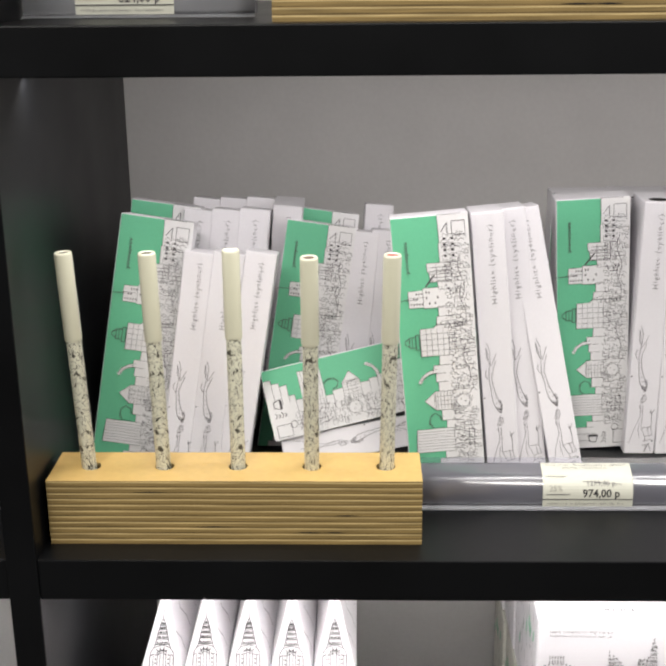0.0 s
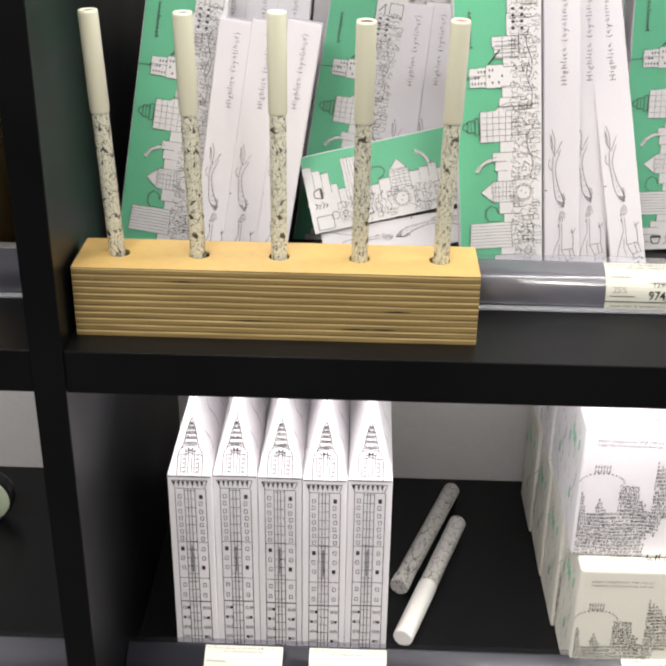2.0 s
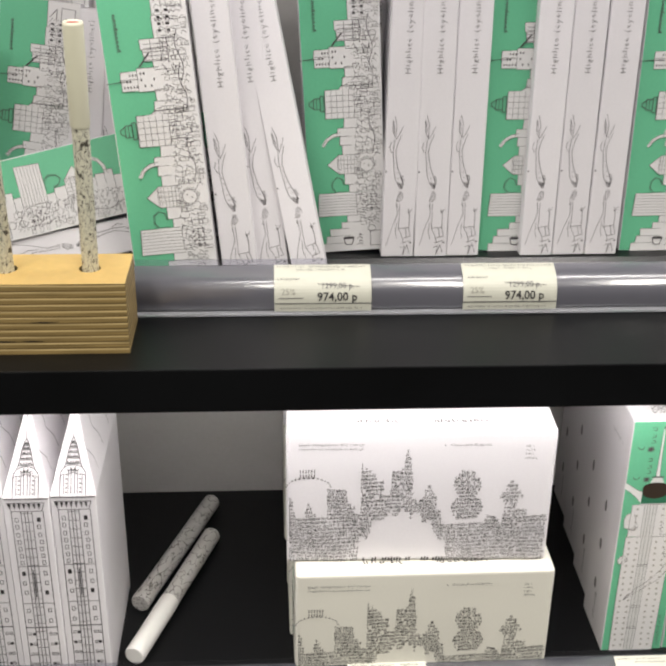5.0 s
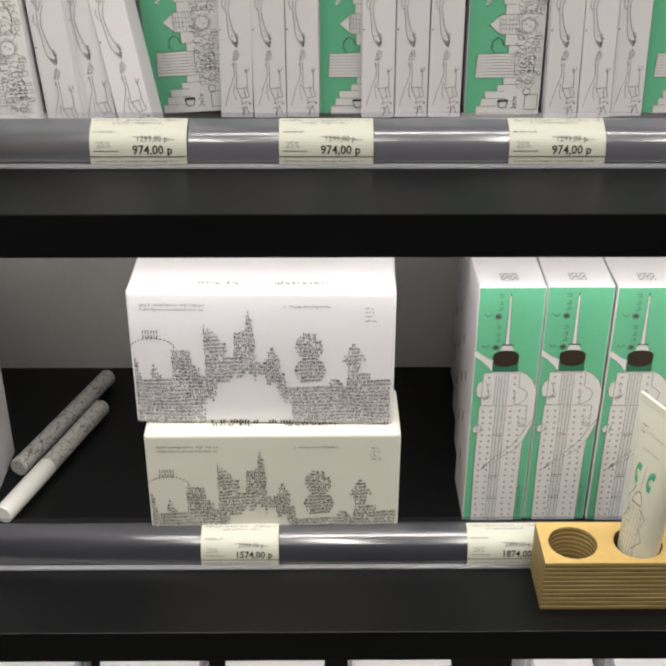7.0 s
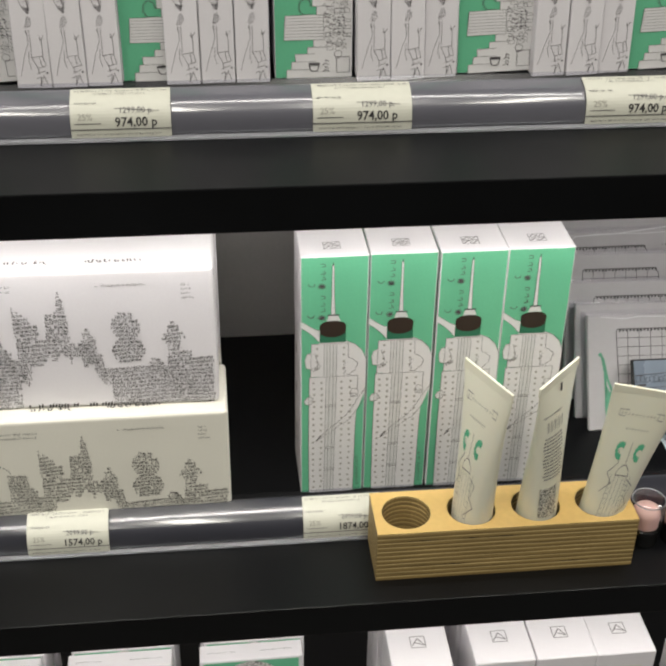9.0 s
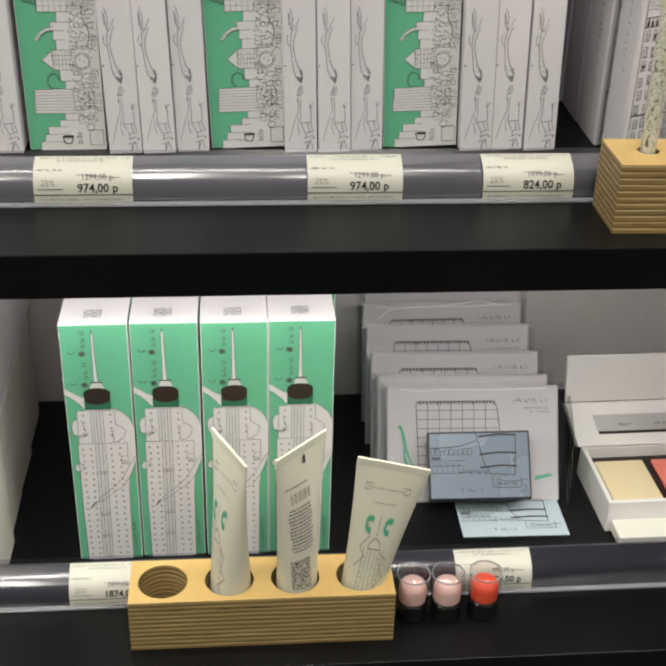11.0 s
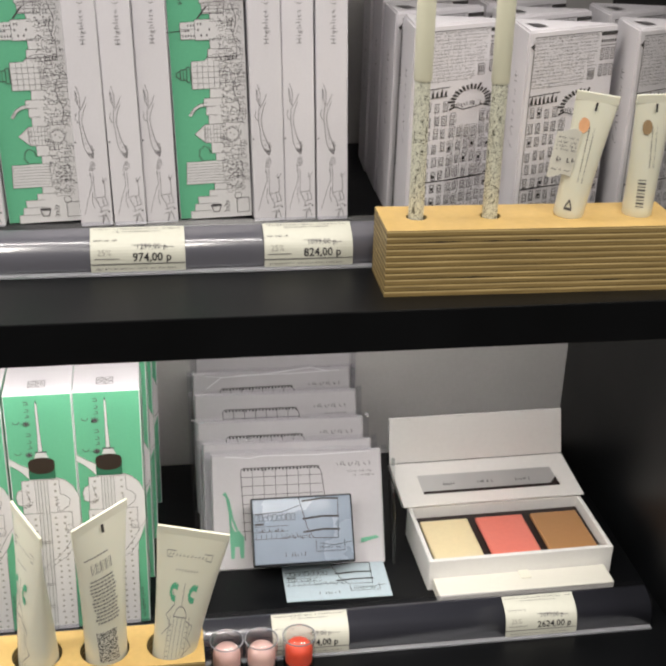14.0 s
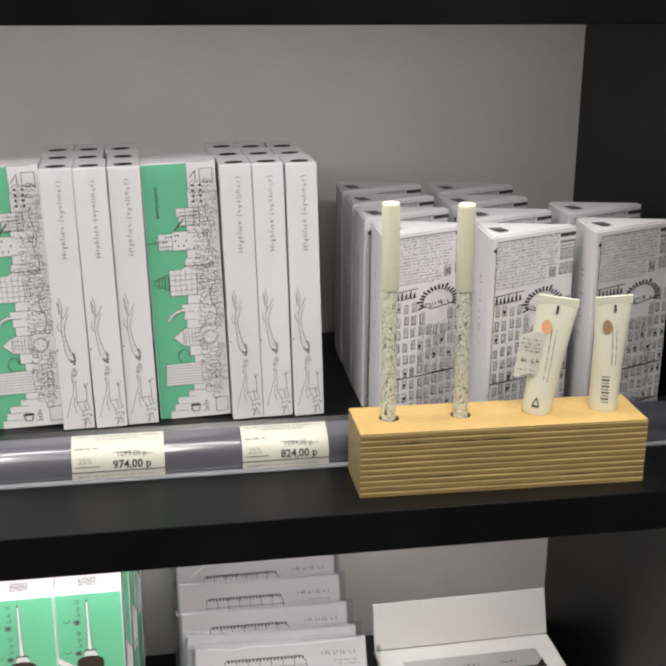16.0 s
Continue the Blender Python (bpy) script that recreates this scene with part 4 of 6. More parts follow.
def wide_box_art():
    rng = random.Random(12)
    W, H = 0.160, 0.0935
    k = Art((0, 0, 0), (1, 0, 0), (0, 0, 1), 0.0004)

    def top(u):
        """Skyline height over the width, both from 0 to 1."""
        s = 0.37
        for a, b, t in ((0.15, 0.225, 0.575), (0.225, 0.253, 0.48), (0.253, 0.28, 0.385), (0.335, 0.36, 0.645), (0.36, 0.39, 0.535), (0.39, 0.43, 0.70),
                        (0.472, 0.51, 0.485), (0.51, 0.56, 0.54), (0.56, 0.585, 0.425), (0.585, 0.82, 0.31), (0.85, 0.91, 0.405), (0.91, 1.0, 0.36)):
            if a <= u < b:
                s = t
        if u < 0.035:
            s = 0.56 - u * 4
        if 0.278 <= u < 0.335:
            s = 0.76 - (u - 0.278) * 1.7
        if abs(u - 0.083) < 0.024:
            s = max(s, 0.38 + 0.09 * (1 - abs(u - 0.083) / 0.024))
        if 0.43 <= u < 0.472:
            s = max(0.68, 0.90 - abs(u - 0.449) * 9.5)
        if abs(u - 0.533) < 0.022:
            s = max(s, 0.61 - abs(u - 0.533) * 3.2)
        if abs(u - 0.777) < 0.025:
            s = max(s, 0.31 + 0.055 * math.sqrt(1 - (abs(u - 0.777) / 0.025) ** 2))
        return s

    def bulbs(u, v):
        """Two round storeys with a flat cap, and the arrow-shaped roof, over the skyline."""
        if math.hypot((u - 0.674) / 0.051, (v - 0.59) / 0.10) < 1 or math.hypot((u - 0.679) / 0.059, (v - 0.41) / 0.10) < 1:
            return True
        if abs(u - 0.676) < 0.025 and 0.6 < v < 0.70:
            return True
        if abs(u - 0.843) < 0.024 and v < 0.50:
            return True
        return 0.47 < v < 0.63 and abs(u - 0.845) < 0.042 * min((0.63 - v) / 0.13, (v - 0.44) / 0.06, 1)

    # rows of small hand-drawn capitals fill the houses
    v = 0.012
    while v < 0.90:
        u = 0.012
        while u < 0.985:
            step = rng.uniform(0.0062, 0.0088)
            ring = math.hypot((u - 0.437) / 0.168, (v + 0.01) / 0.385)
            if (v < top(u) - 0.012 or bulbs(u, v)) and ring > 1.0 + 0.07 * math.sin(u * 118) + rng.uniform(-0.03, 0.03) and rng.random() < 0.95:
                x0, z0 = u * W, v * H + rng.uniform(-0.0002, 0.0002) + 0.0006 * math.sin(u * 24 + v * 9)
                a, b = step * W * rng.uniform(0.45, 0.65), H * 0.0205 * rng.uniform(0.8, 1.05)
                lean_u = rng.uniform(-0.0003, 0.0003)
                k.line(x0, z0, x0 + lean_u, z0 + b, 0.00034)
                for q in rng.sample((0.05, 0.5, 0.95), rng.choice((1, 1, 2))):
                    k.line(x0 + lean_u * q, z0 + b * q, x0 + a, z0 + b * (q + rng.uniform(-0.15, 0.15)), 0.00034)
                if rng.random() < 0.3:
                    k.line(x0 + a, z0, x0 + a * 0.8, z0 + b, 0.0003)
            u += step
        v += 0.0270
    # dome outline drawn in dashes, its lantern, and the spikes along the inner arch
    for i in range(15):
        t0, t1 = math.pi * (0.02 + i / 15), math.pi * (0.045 + i / 15)
        k.line((0.083 + 0.083 * math.cos(t0)) * W, (0.585 + 0.075 * math.sin(t0)) * H, (0.083 + 0.083 * math.cos(t1)) * W, (0.585 + 0.075 * math.sin(t1)) * H, 0.0009)
    for i in range(6):
        for r in (0.66, 0.695):
            k.line((0.052 + 0.0105 * i) * W, r * H, (0.053 + 0.0105 * i) * W, (r + 0.025) * H, 0.0005)
    for u, n in ((0.29, 1), (0.325, 2), (0.365, 7), (0.455, 2), (0.515, 3), (0.56, 4)):
        for i in range(n):
            x = (u + 0.011 * i) * W
            k.poly([(x, 0.008 * H), (x + 0.0011, 0.008 * H), (x + 0.0015, (0.030 + 0.01 * (i % 2)) * H), (x + 0.0004, 0.034 * H)])
    for u, v, l, s in ((0.05, 0.895, 0.24, 0.0019), (0.05, 0.865, 0.23, 0.0013), (0.585, 0.89, 0.17, 0.0018), (0.885, 0.88, 0.03, 0.0017), (0.885, 0.85, 0.035, 0.0017), (0.885, 0.82, 0.028, 0.0017), (0.885, 0.79, 0.045, 0.0017)):
        k.scrawl(u * W, v * H, l * W, s, rng, 0.0003)
    top_k = Art((0, 0, H), (1, 0, 0), (0, 1, 0), 0.0004)
    top_k.scrawl(0.25 * W, 0.009, 0.17 * W, 0.0040, rng, 0.0008)
    top_k.scrawl(0.55 * W, 0.009, 0.20 * W, 0.0040, rng, 0.0008)
    return k.mesh("lettered_skyline", sky_ink), top_k.mesh("top_marks", ink)


SKY, SKY_TOP = wide_box_art()


def wide_box(m, mat, label):
    b = lone("wide_carton", block(0, 0.160, 0, 0.052, 0, 0.0935, 0.0026, 3), mat, m, label, "carton", "wide skyline cartons")
    for me, nm in ((SKY, "lettered_skyline"), (SKY_TOP, "top_marks")):
        o = new(nm, me)
        o.parent = b
    rng = random.Random(6)
    for nm, mat, count in (("side_green_print", green, 6), ("side_grey_print", grey_ink, 30)):
        s = Art((0, 0.052, 0), (0, -1, 0), (0, 0, 1), 0.0004 if mat is green else 0.0008, 0.03 if mat is green else 0.0)
        for j in range(count):
            u, v = rng.uniform(0.004, 0.044), rng.uniform(0.004, 0.080)
            if mat is green:
                s.poly([(u, v), (u + 0.0040, v + 0.003), (u + 0.0050, v + 0.011), (u + 0.001, v + 0.008)])
            else:
                s.path([(u, v), (u + 0.002, v + 0.005), (u + 0.0005, v + 0.010)], 0.0005)
        s.put(nm, mat, b)
    return b


low = wide_box(pose(0.2815, 0.0560, ZB, 0, 0, 0.3), cream_card, "ivory wide carton with a skyline drawn in lettering, lower of two")
hi = wide_box(pose(0.2765, 0.0690, ZB + 0.0940, 0, 0, -1.0), card, "white wide carton with a skyline drawn in lettering, on top")
for row in (1, 2, 3):
    for lev, src in ((0, low), (1, hi)):
        copy_thing(src, pose(0.2800 - 0.0012 * row, (0.056, 0.069)[lev] + 0.0535 * row, ZB + 0.0940 * lev, 0, 0, (0.5, -0.7, 0.4)[row - 1]))

# tall green cartons ----------------------------------------------------


def tall_box(m):
    W, D, H = 0.0412, 0.046, 0.1800
    bm = block(0, W, 0, D, 0, H, 0.0006, 1)
    bm.normal_update()
    for f in bm.faces:
        if f.normal.y < -0.9 or f.normal.x > 0.9:
            f.material_index = 1
    b = lone("tall_carton", bm, [card, green], m, "tall green carton with a white tower drawing and white top", "carton", "tall green cartons")
    a, k, g = Art((0, 0, 0), (1, 0, 0), (0, 0, 1), 0.0002, 0.04), Art((0, 0, 0), (1, 0, 0), (0, 0, 1), 0.0006), Art((0, 0, 0), (1, 0, 0), (0, 0, 1), 0.00042)
    c, d, h = Art((0, 0, 0), (1, 0, 0), (0, 0, 1), 0.00042), Art((0, 0, 0), (1, 0, 0), (0, 0, 1), 0.00055), Art((0, 0, 0), (1, 0, 0), (0, 0, 1), 0.0006)

    def S(pts):
        return [(u * W, v * H) for u, v in pts]

    rng = random.Random(4)
    # side strut, shoulder, upper and lower body, mast and its foot
    a.poly(S([(0.0, 0.755), (0.08, 0.742), (0.20, 0.722), (0.29, 0.713), (0.29, 0.664), (0.20, 0.690), (0.10, 0.712), (0.0, 0.728)]))
    a.poly(S([(0.28, 0.664), (0.66, 0.672), (0.82, 0.655), (0.93, 0.628), (1.0, 0.59), (1.0, 0.455), (0.90, 0.385), (0.80, 0.335), (0.28, 0.33)]))
    a.poly(S([(0.16, 0.660), (0.72, 0.660), (0.72, 0.523), (0.15, 0.523)]))
    a.poly(S([(0.16, 0.625), (0.09, 0.618), (0.06, 0.595), (0.08, 0.562), (0.16, 0.555)]))
    a.poly(S([(0.13, 0.522), (0.88, 0.522), (0.86, 0.25), (0.845, 0.0), (0.13, 0.0), (0.12, 0.25)]))
    a.poly(S([(0.05, 0.422), (0.09, 0.436), (0.14, 0.440), (0.14, 0.404), (0.07, 0.405)]))
    a.poly(S([(0.452, 0.775), (0.515, 0.775), (0.500, 0.85), (0.490, 0.968), (0.462, 0.968), (0.460, 0.85)]))
    c.poly(S([(0.385, 0.750), (0.60, 0.750), (0.555, 0.772), (0.42, 0.772)]))
    k.poly(S([(0.40, 0.772), (0.58, 0.772), (0.58, 0.777), (0.40, 0.777)]))
    k.poly(S([(0.466, 0.966), (0.488, 0.966), (0.482, 0.978), (0.470, 0.978)]))
    k.path(S([(0.452, 0.775), (0.460, 0.85), (0.462, 0.968)]), 0.00022)
    k.path(S([(0.515, 0.775), (0.500, 0.85), (0.490, 0.968)]), 0.00022)
    # dark green drum and brown-black dome
    g.poly(S([(0.285, 0.664), (0.68, 0.664), (0.68, 0.705), (0.285, 0.705)]))
    h.poly(S([(0.285, 0.712)] + [(0.482 + 0.198 * math.cos(t), 0.732 + 0.020 * math.sin(t)) for t in [math.pi * (1 - q / 12) for q in range(13)]] + [(0.68, 0.712)] + [(0.482 + 0.198 * math.cos(t), 0.712 - 0.027 * math.sin(t)) for t in [math.pi * q / 8 for q in range(1, 8)]]))
    # outlines
    k.path(S([(0.16, 0.660), (0.15, 0.523)]), 0.00024)
    k.path(S([(0.16, 0.660), (0.72, 0.660), (0.725, 0.60)]), 0.00026)
    k.path(S([(0.13, 0.522), (0.88, 0.522), (0.875, 0.462)]), 0.00028)
    k.path(S([(0.13, 0.522), (0.12, 0.25), (0.13, 0.0)]), 0.00026)
    k.path(S([(0.86, 0.34), (0.845, 0.0)]), 0.00024)
    k.path(S([(0.66, 0.672), (0.82, 0.655), (0.93, 0.628), (1.0, 0.59)]), 0.00026)
    k.path(S([(0.0, 0.755), (0.08, 0.742), (0.20, 0.722), (0.29, 0.713)]), 0.00022)
    k.path(S([(0.0, 0.728), (0.10, 0.712), (0.20, 0.690), (0.27, 0.668)]), 0.00022)
    k.path(S([(0.16, 0.625), (0.09, 0.618), (0.06, 0.595), (0.08, 0.562), (0.16, 0.555), (0.22, 0.562), (0.27, 0.575), (0.24, 0.600), (0.21, 0.622)]), 0.00026)
    k.path(S([(0.725, 0.600), (0.80, 0.592), (0.87, 0.575), (0.84, 0.548), (0.74, 0.528), (0.66, 0.530), (0.69, 0.545), (0.65, 0.552), (0.69, 0.562), (0.65, 0.572), (0.70, 0.578)]), 0.00028)
    for u, v in ((0.17, 0.556), (0.21, 0.560), (0.25, 0.567)):
        k.path(S([(u, v), (u + 0.03, v - 0.010), (u + 0.05, v + 0.006)]), 0.0003)
    k.path(S([(0.14, 0.440), (0.09, 0.436), (0.05, 0.422), (0.07, 0.405), (0.14, 0.404), (0.19, 0.415), (0.16, 0.422), (0.20, 0.430), (0.14, 0.440)]), 0.0003)
    k.path(S([(0.775, 0.432), (0.775, 0.465), (0.85, 0.468), (0.89, 0.455), (0.88, 0.432), (0.775, 0.432)]), 0.00026)
    for u in (0.80, 0.83, 0.86):
        k.path(S([(u, 0.432), (u, 0.448)]), 0.0003)
    # tail that sweeps across the body
    k.path(S([(1.0, 0.465), (0.90, 0.430), (0.80, 0.385), (0.70, 0.350), (0.61, 0.328), (0.42, 0.290), (0.24, 0.240)]), 0.00028)
    k.path(S([(0.99, 0.420), (0.88, 0.375), (0.76, 0.330), (0.62, 0.308), (0.44, 0.275), (0.24, 0.240)]), 0.00026)
    k.path(S([(0.30, 0.262), (0.24, 0.240)]), 0.0006)
    c.rect(0.355 * W, 0.523 * H, 0.545 * W, 0.657 * H)
    c.poly(S([(0.39, 0.519), (0.55, 0.519), (0.52, 0.0), (0.37, 0.0)]))
    for u in (0.355, 0.40, 0.445, 0.495, 0.545):
        k.line(u * W, 0.523 * H, u * W, 0.657 * H, 0.00022)
    for u, u2 in ((0.39, 0.37), (0.44, 0.42), (0.50, 0.475), (0.55, 0.52)):
        k.line(u2 * W, 0, u * W, 0.519 * H, 0.00022)
    for v in (0.105, 0.113, 0.205, 0.213, 0.392, 0.40):
        k.line(0.375 * W, v * H, 0.535 * W, v * H, 0.00032)
    for r in range(19):
        v = 0.495 - 0.0262 * r
        for u in (0.185, 0.305, 0.62, 0.745):
            uu, vv = (u + rng.uniform(-0.01, 0.01)) * W, v * H + rng.uniform(-0.0003, 0.0003)
            d.rect(uu, vv, uu + 0.0013, vv + 0.0013)
    for r in range(4):
        for u in (0.235, 0.64):
            d.rect(u * W, (0.637 - 0.028 * r) * H, u * W + 0.0013, (0.637 - 0.028 * r) * H + 0.0013)
    # product name as loose plain marks in two columns
    for u, v in ((0.155, 0.775), (0.165, 0.897)):
        k.path([(u * W + 0.0019 * math.cos(t), v * H + 0.0016 * math.sin(t)) for t in [radians(q) for q in range(170, 375, 20)]], 0.0005)
    for v0 in (0.765, 0.888):
        for t in range(4):
            k.line(0.315 * W - 0.0023 * math.cos(t * 0.8), v0 * H - 0.0021 * math.sin(t * 0.8), 0.315 * W + 0.0023 * math.cos(t * 0.8), v0 * H + 0.0021 * math.sin(t * 0.8), 0.0007)
        for j, dv in enumerate((0.029, 0.051, 0.079)):
            v = v0 + dv
            k.path([(0.33 * W - 0.0012, v * H - 0.0008), (0.33 * W + 0.0014, v * H - 0.0006), (0.33 * W + 0.0010, v * H + 0.0011), (0.33 * W - (0.0014 if j == 2 else 0.0002), v * H + 0.0011)], 0.00042)
    e = Art((0, 0, 0), (1, 0, 0), (0, 0, 1), 0.00042)
    e.scrawl(0.88 * W, 0.03 * H, 0.026, 0.0022, rng, 0.0004, up=True)
    e.put("side_lettering", fine_ink, b)
    c.put("grey_shaft", material("shaft_grey_print", (0.66, 0.66, 0.65), 0.5, grain=0.05), b)
    d.put("window_dots", pale_ink, b)
    h.put("dark_head", material("brown_black_print", (0.035, 0.024, 0.018), 0.4), b)
    a.put("white_drawing", art_white, b)
    k.put("line_drawing", fine_ink, b)
    g.put("dark_green_print", material("dark_green_print", (0.03, 0.16, 0.09), 0.5) if "dark_green_print" not in MATS else MATS["dark_green_print"], b)
    w = Art((W, 0, 0), (0, 1, 0), (0, 0, 1), 0.0004, 0.05)
    for q in range(9):
        v = (0.04 + 0.105 * q) * H
        w.poly([(D * (0.30 + 0.25 * rng.random()), v), (D, v), (D, v + 0.017), (D * (0.30 + 0.25 * rng.random()), v + 0.017)])
    w.put("white_side_print", art_white, b)
    t = Art((0, 0, H), (1, 0, 0), (0, 1, 0), 0.0004)
    for i in range(2):
        for j in range(2):
            t.outline(W * 0.36 + i * 0.0055, D * 0.18 + j * 0.005, W * 0.36 + i * 0.0055 + 0.0045, D * 0.18 + j * 0.005 + 0.004, 0.0004)
            t.line(W * 0.36 + i * 0.0055, D * 0.18 + j * 0.005, W * 0.36 + i * 0.0055 + 0.004, D * 0.18 + j * 0.005 + 0.004, 0.0006)
    t.put("top_mark", grey_ink, b)
    s = Art((0, D, 0), (0, -1, 0), (0, 0, 1), 0.0003)
    for v in (0.20, 0.38, 0.55):
        s.disc(D * 0.4, v * H, 0.0022, 0.0045, 10)
    s.scrawl(D * 0.45, 0.06 * H, 0.02, 0.004, rng, 0.0007, up=True)
    s.scrawl(D * 0.30, 0.86 * H, 0.02, 0.003, rng, 0.0004, up=False)
    s.put("side_ink", grey_ink, b)
    return b


tall0 = tall_box(pose(0.4880, 0.0875, ZB, 0, 0, 0.4))
for k in range(1, 4):
    copy_thing(tall0, pose(0.4880 + 0.0420 * k + (0, 0.0006, 0)[k - 1], 0.0875 + (0.001, 0, 0.0006)[k - 1], ZB, 0, 0, (-0.3, 0.3, 0)[k - 1]))
for row in (1, 2, 3):
    for k in range(4):
        copy_thing(tall0, pose(0.4885 + 0.0420 * k + 0.0035 * row, 0.0885 + 0.0475 * row, ZB, 0, 0, 0))

# pens lying on the lower shelf ------------------------------------------
lay_grey = scribbled("pen_drawing_grey", (0.52, 0.51, 0.49), (0.16, 0.15, 0.14), 240, 0.68, (1, 1, 0.5))
lay_cap = material("pen_white_cap", (0.78, 0.77, 0.74), 0.35, stain=0.03)


def lying_pen(a, b, cap_len, label, cap_mat):
    a, b = Vector(a), Vector(b)
    way = b - a
    L, r = way.length, 0.0069
    m = Matrix.Translation(a) @ way.to_track_quat("Z", "Y").to_matrix().to_4x4()
    p = empty("pen", m, label, "pen", "pens lying on the shelf")
    part("cap", lathe([(0.0001, 0), (r * 0.9, 0), (r, 0.0012), (r * 1.0, cap_len), (0.0001, cap_len)], 28), cap_mat, p, smooth=False)
    part("barrel", lathe([(r * 0.95, cap_len + 0.0006), (r * 0.95, L - 0.0012), (r * 0.86, L), (0.0001, L)], 28), lay_grey, p, "grey barrel with a faint black drawing", smooth=False)
    return p


lying_pen((0.1745, 0.139, ZB + 0.0070), (0.2195, 0.262, ZB + 0.0070), 0.010, "greyish pen with faint drawings lying on the black shelf", lay_grey)
lying_pen((0.1760, 0.086, ZB + 0.0070), (0.2215, 0.218, ZB + 0.0070), 0.058, "pen with a white cap lying on the black shelf", lay_cap)

# tester stands of the other groups ---------------------------------------
H_B = [(0.020 + 0.0404 * k, 0.0188) for k in range(4)]
tester_stand(pose(0.5270, 0.0010, ZB, 0, 0, 0.0), 0.161, 0.0385, 0.0372, H_B, 0.0150, 0.032, "birch plywood tester stand with three tubes and an empty hole")
H_C = [(0.0195, 0.021), (0.0600, 0.021), (0.1035, 0.021), (0.1425, 0.021)]
M_C = pose(0.7866, -0.0008, 0, 0, 0, -1.2)
tester_stand(M_C, 0.161, 0.0385, 0.0372, H_C, 0.0056, 0.03, "birch plywood tester stand with two pens and two small tubes")
tester_stand(pose(0.127, -0.007, 0.272), 0.2, 0.0375, 0.0372, H_A, 0.0052, 0.03, "birch plywood tester stand on the top shelf")
for (hx, hy), tx in zip(H_C[:2], (0.808, 0.8415)):
    base = M_C @ Vector((hx, hy, 0.0075))
    lx = math.degrees(math.atan2(tx - base.x, 0.12))
    pen(Matrix.Translation(base) @ Euler((0, radians(lx), radians(70 * hx * 100))).to_matrix().to_4x4(), 0.150, 0.0470, 0.0046, pen_print_clear, tip_peach, "ivory pen with fine drawings standing in the wooden stand", hx < 0.03)

# soft tubes ----------------------------------------------------------------
tube_mat = material("ivory_soft_tube", (0.70, 0.69, 0.57), 0.36, stain=0.03, coat=0.15, subsurf=0.1)
green_print = material("green_print", (0.10, 0.42, 0.25), 0.45)
grey_code = scribbled("code_print", (0.62, 0.61, 0.54), (0.10, 0.10, 0.09), 1700, 0.52)


def tube_surface(r, L, W, s, t):
    """A point on a tube: t from 0 (round end) to 1 (seam), s round it; a seam along x."""
    k = t ** 1.6
    a = 2 * math.pi * s
    x = (r * (1 - k) + W / 2 * k) * math.cos(a)
    y = (r * (1 - k) + 0.0009 * k) * math.sin(a)
    return Vector((x, y, t * L))


def tube(m, r, L, W, seam, label, group):
    b = empty("tube", m, label, "tube", group)
    bm = bmesh.new()
    seg, n = 36, 14
    rings = [[bm.verts.new(tube_surface(r, L, W, k / seg, j / n)) for k in range(seg)] for j in range(n + 1)]
    for p, q in zip(rings, rings[1:]):
        for k in range(seg):
            bm.faces.new((p[k], p[(k + 1) % seg], q[(k + 1) % seg], q[k]))
    low = [bm.verts.new((v.co.x * 0.9, v.co.y * 0.9, -0.0012)) for v in rings[0]]
    for k in range(seg):
        bm.faces.new((low[k], low[(k + 1) % seg], rings[0][(k + 1) % seg], rings[0][k]))
    bm.faces.new(low[::-1])
    part("body", bm, tube_mat, b, smooth=True)
    part("crimped_seam", block(-W / 2, W / 2, -0.0008, 0.0008, L - 0.0005, L + seam, 0.0003, 1), tube_mat, b, "flat pressed seam")
    return b


def on_tube(r, L, W, mat, parent, name, shapes, front=True, lift=0.0004):
    """Marks wrapped on the tube's side: strokes and patches in (s, t) space."""
    verts, faces = [], []
    for quad in shapes:
        c = len(verts)
        for s, t in quad:
            p = tube_surface(r, L, W, s, t)
            nrm = Vector((0, -1 if math.sin(2 * math.pi * s) < 0 else 1, 0)) * lift + Vector((math.cos(2 * math.pi * s), 0, 0)) * lift * 0.5
            verts.append(tuple(p + nrm))
        faces.append(tuple(range(c, c + len(quad))))
    me = bpy.data.meshes.new(name)
    me.from_pydata(verts, [], faces)
    me.materials.append(mat)
    ob = new(name, me)
    ob.parent = parent
    return ob


def strokes(pts, w):
    out = []
    for (a, b), (c, d) in zip(pts, pts[1:]):
        du, dv = (c - a) * 2.6, d - b
        l = math.hypot(du, dv) or 1
        ns, nt = -dv / l * w / 2.6, du / l * w
        out.append([(a - ns, b - nt), (c - ns, d - nt), (c + ns, d + nt), (a + ns, b + nt)])
    return out


def letter_c(s, t, hs, ht, w):
    return strokes([(s + hs * math.cos(a), t + ht * math.sin(a)) for a in [radians(q) for q in range(50, 320, 30)]], w)


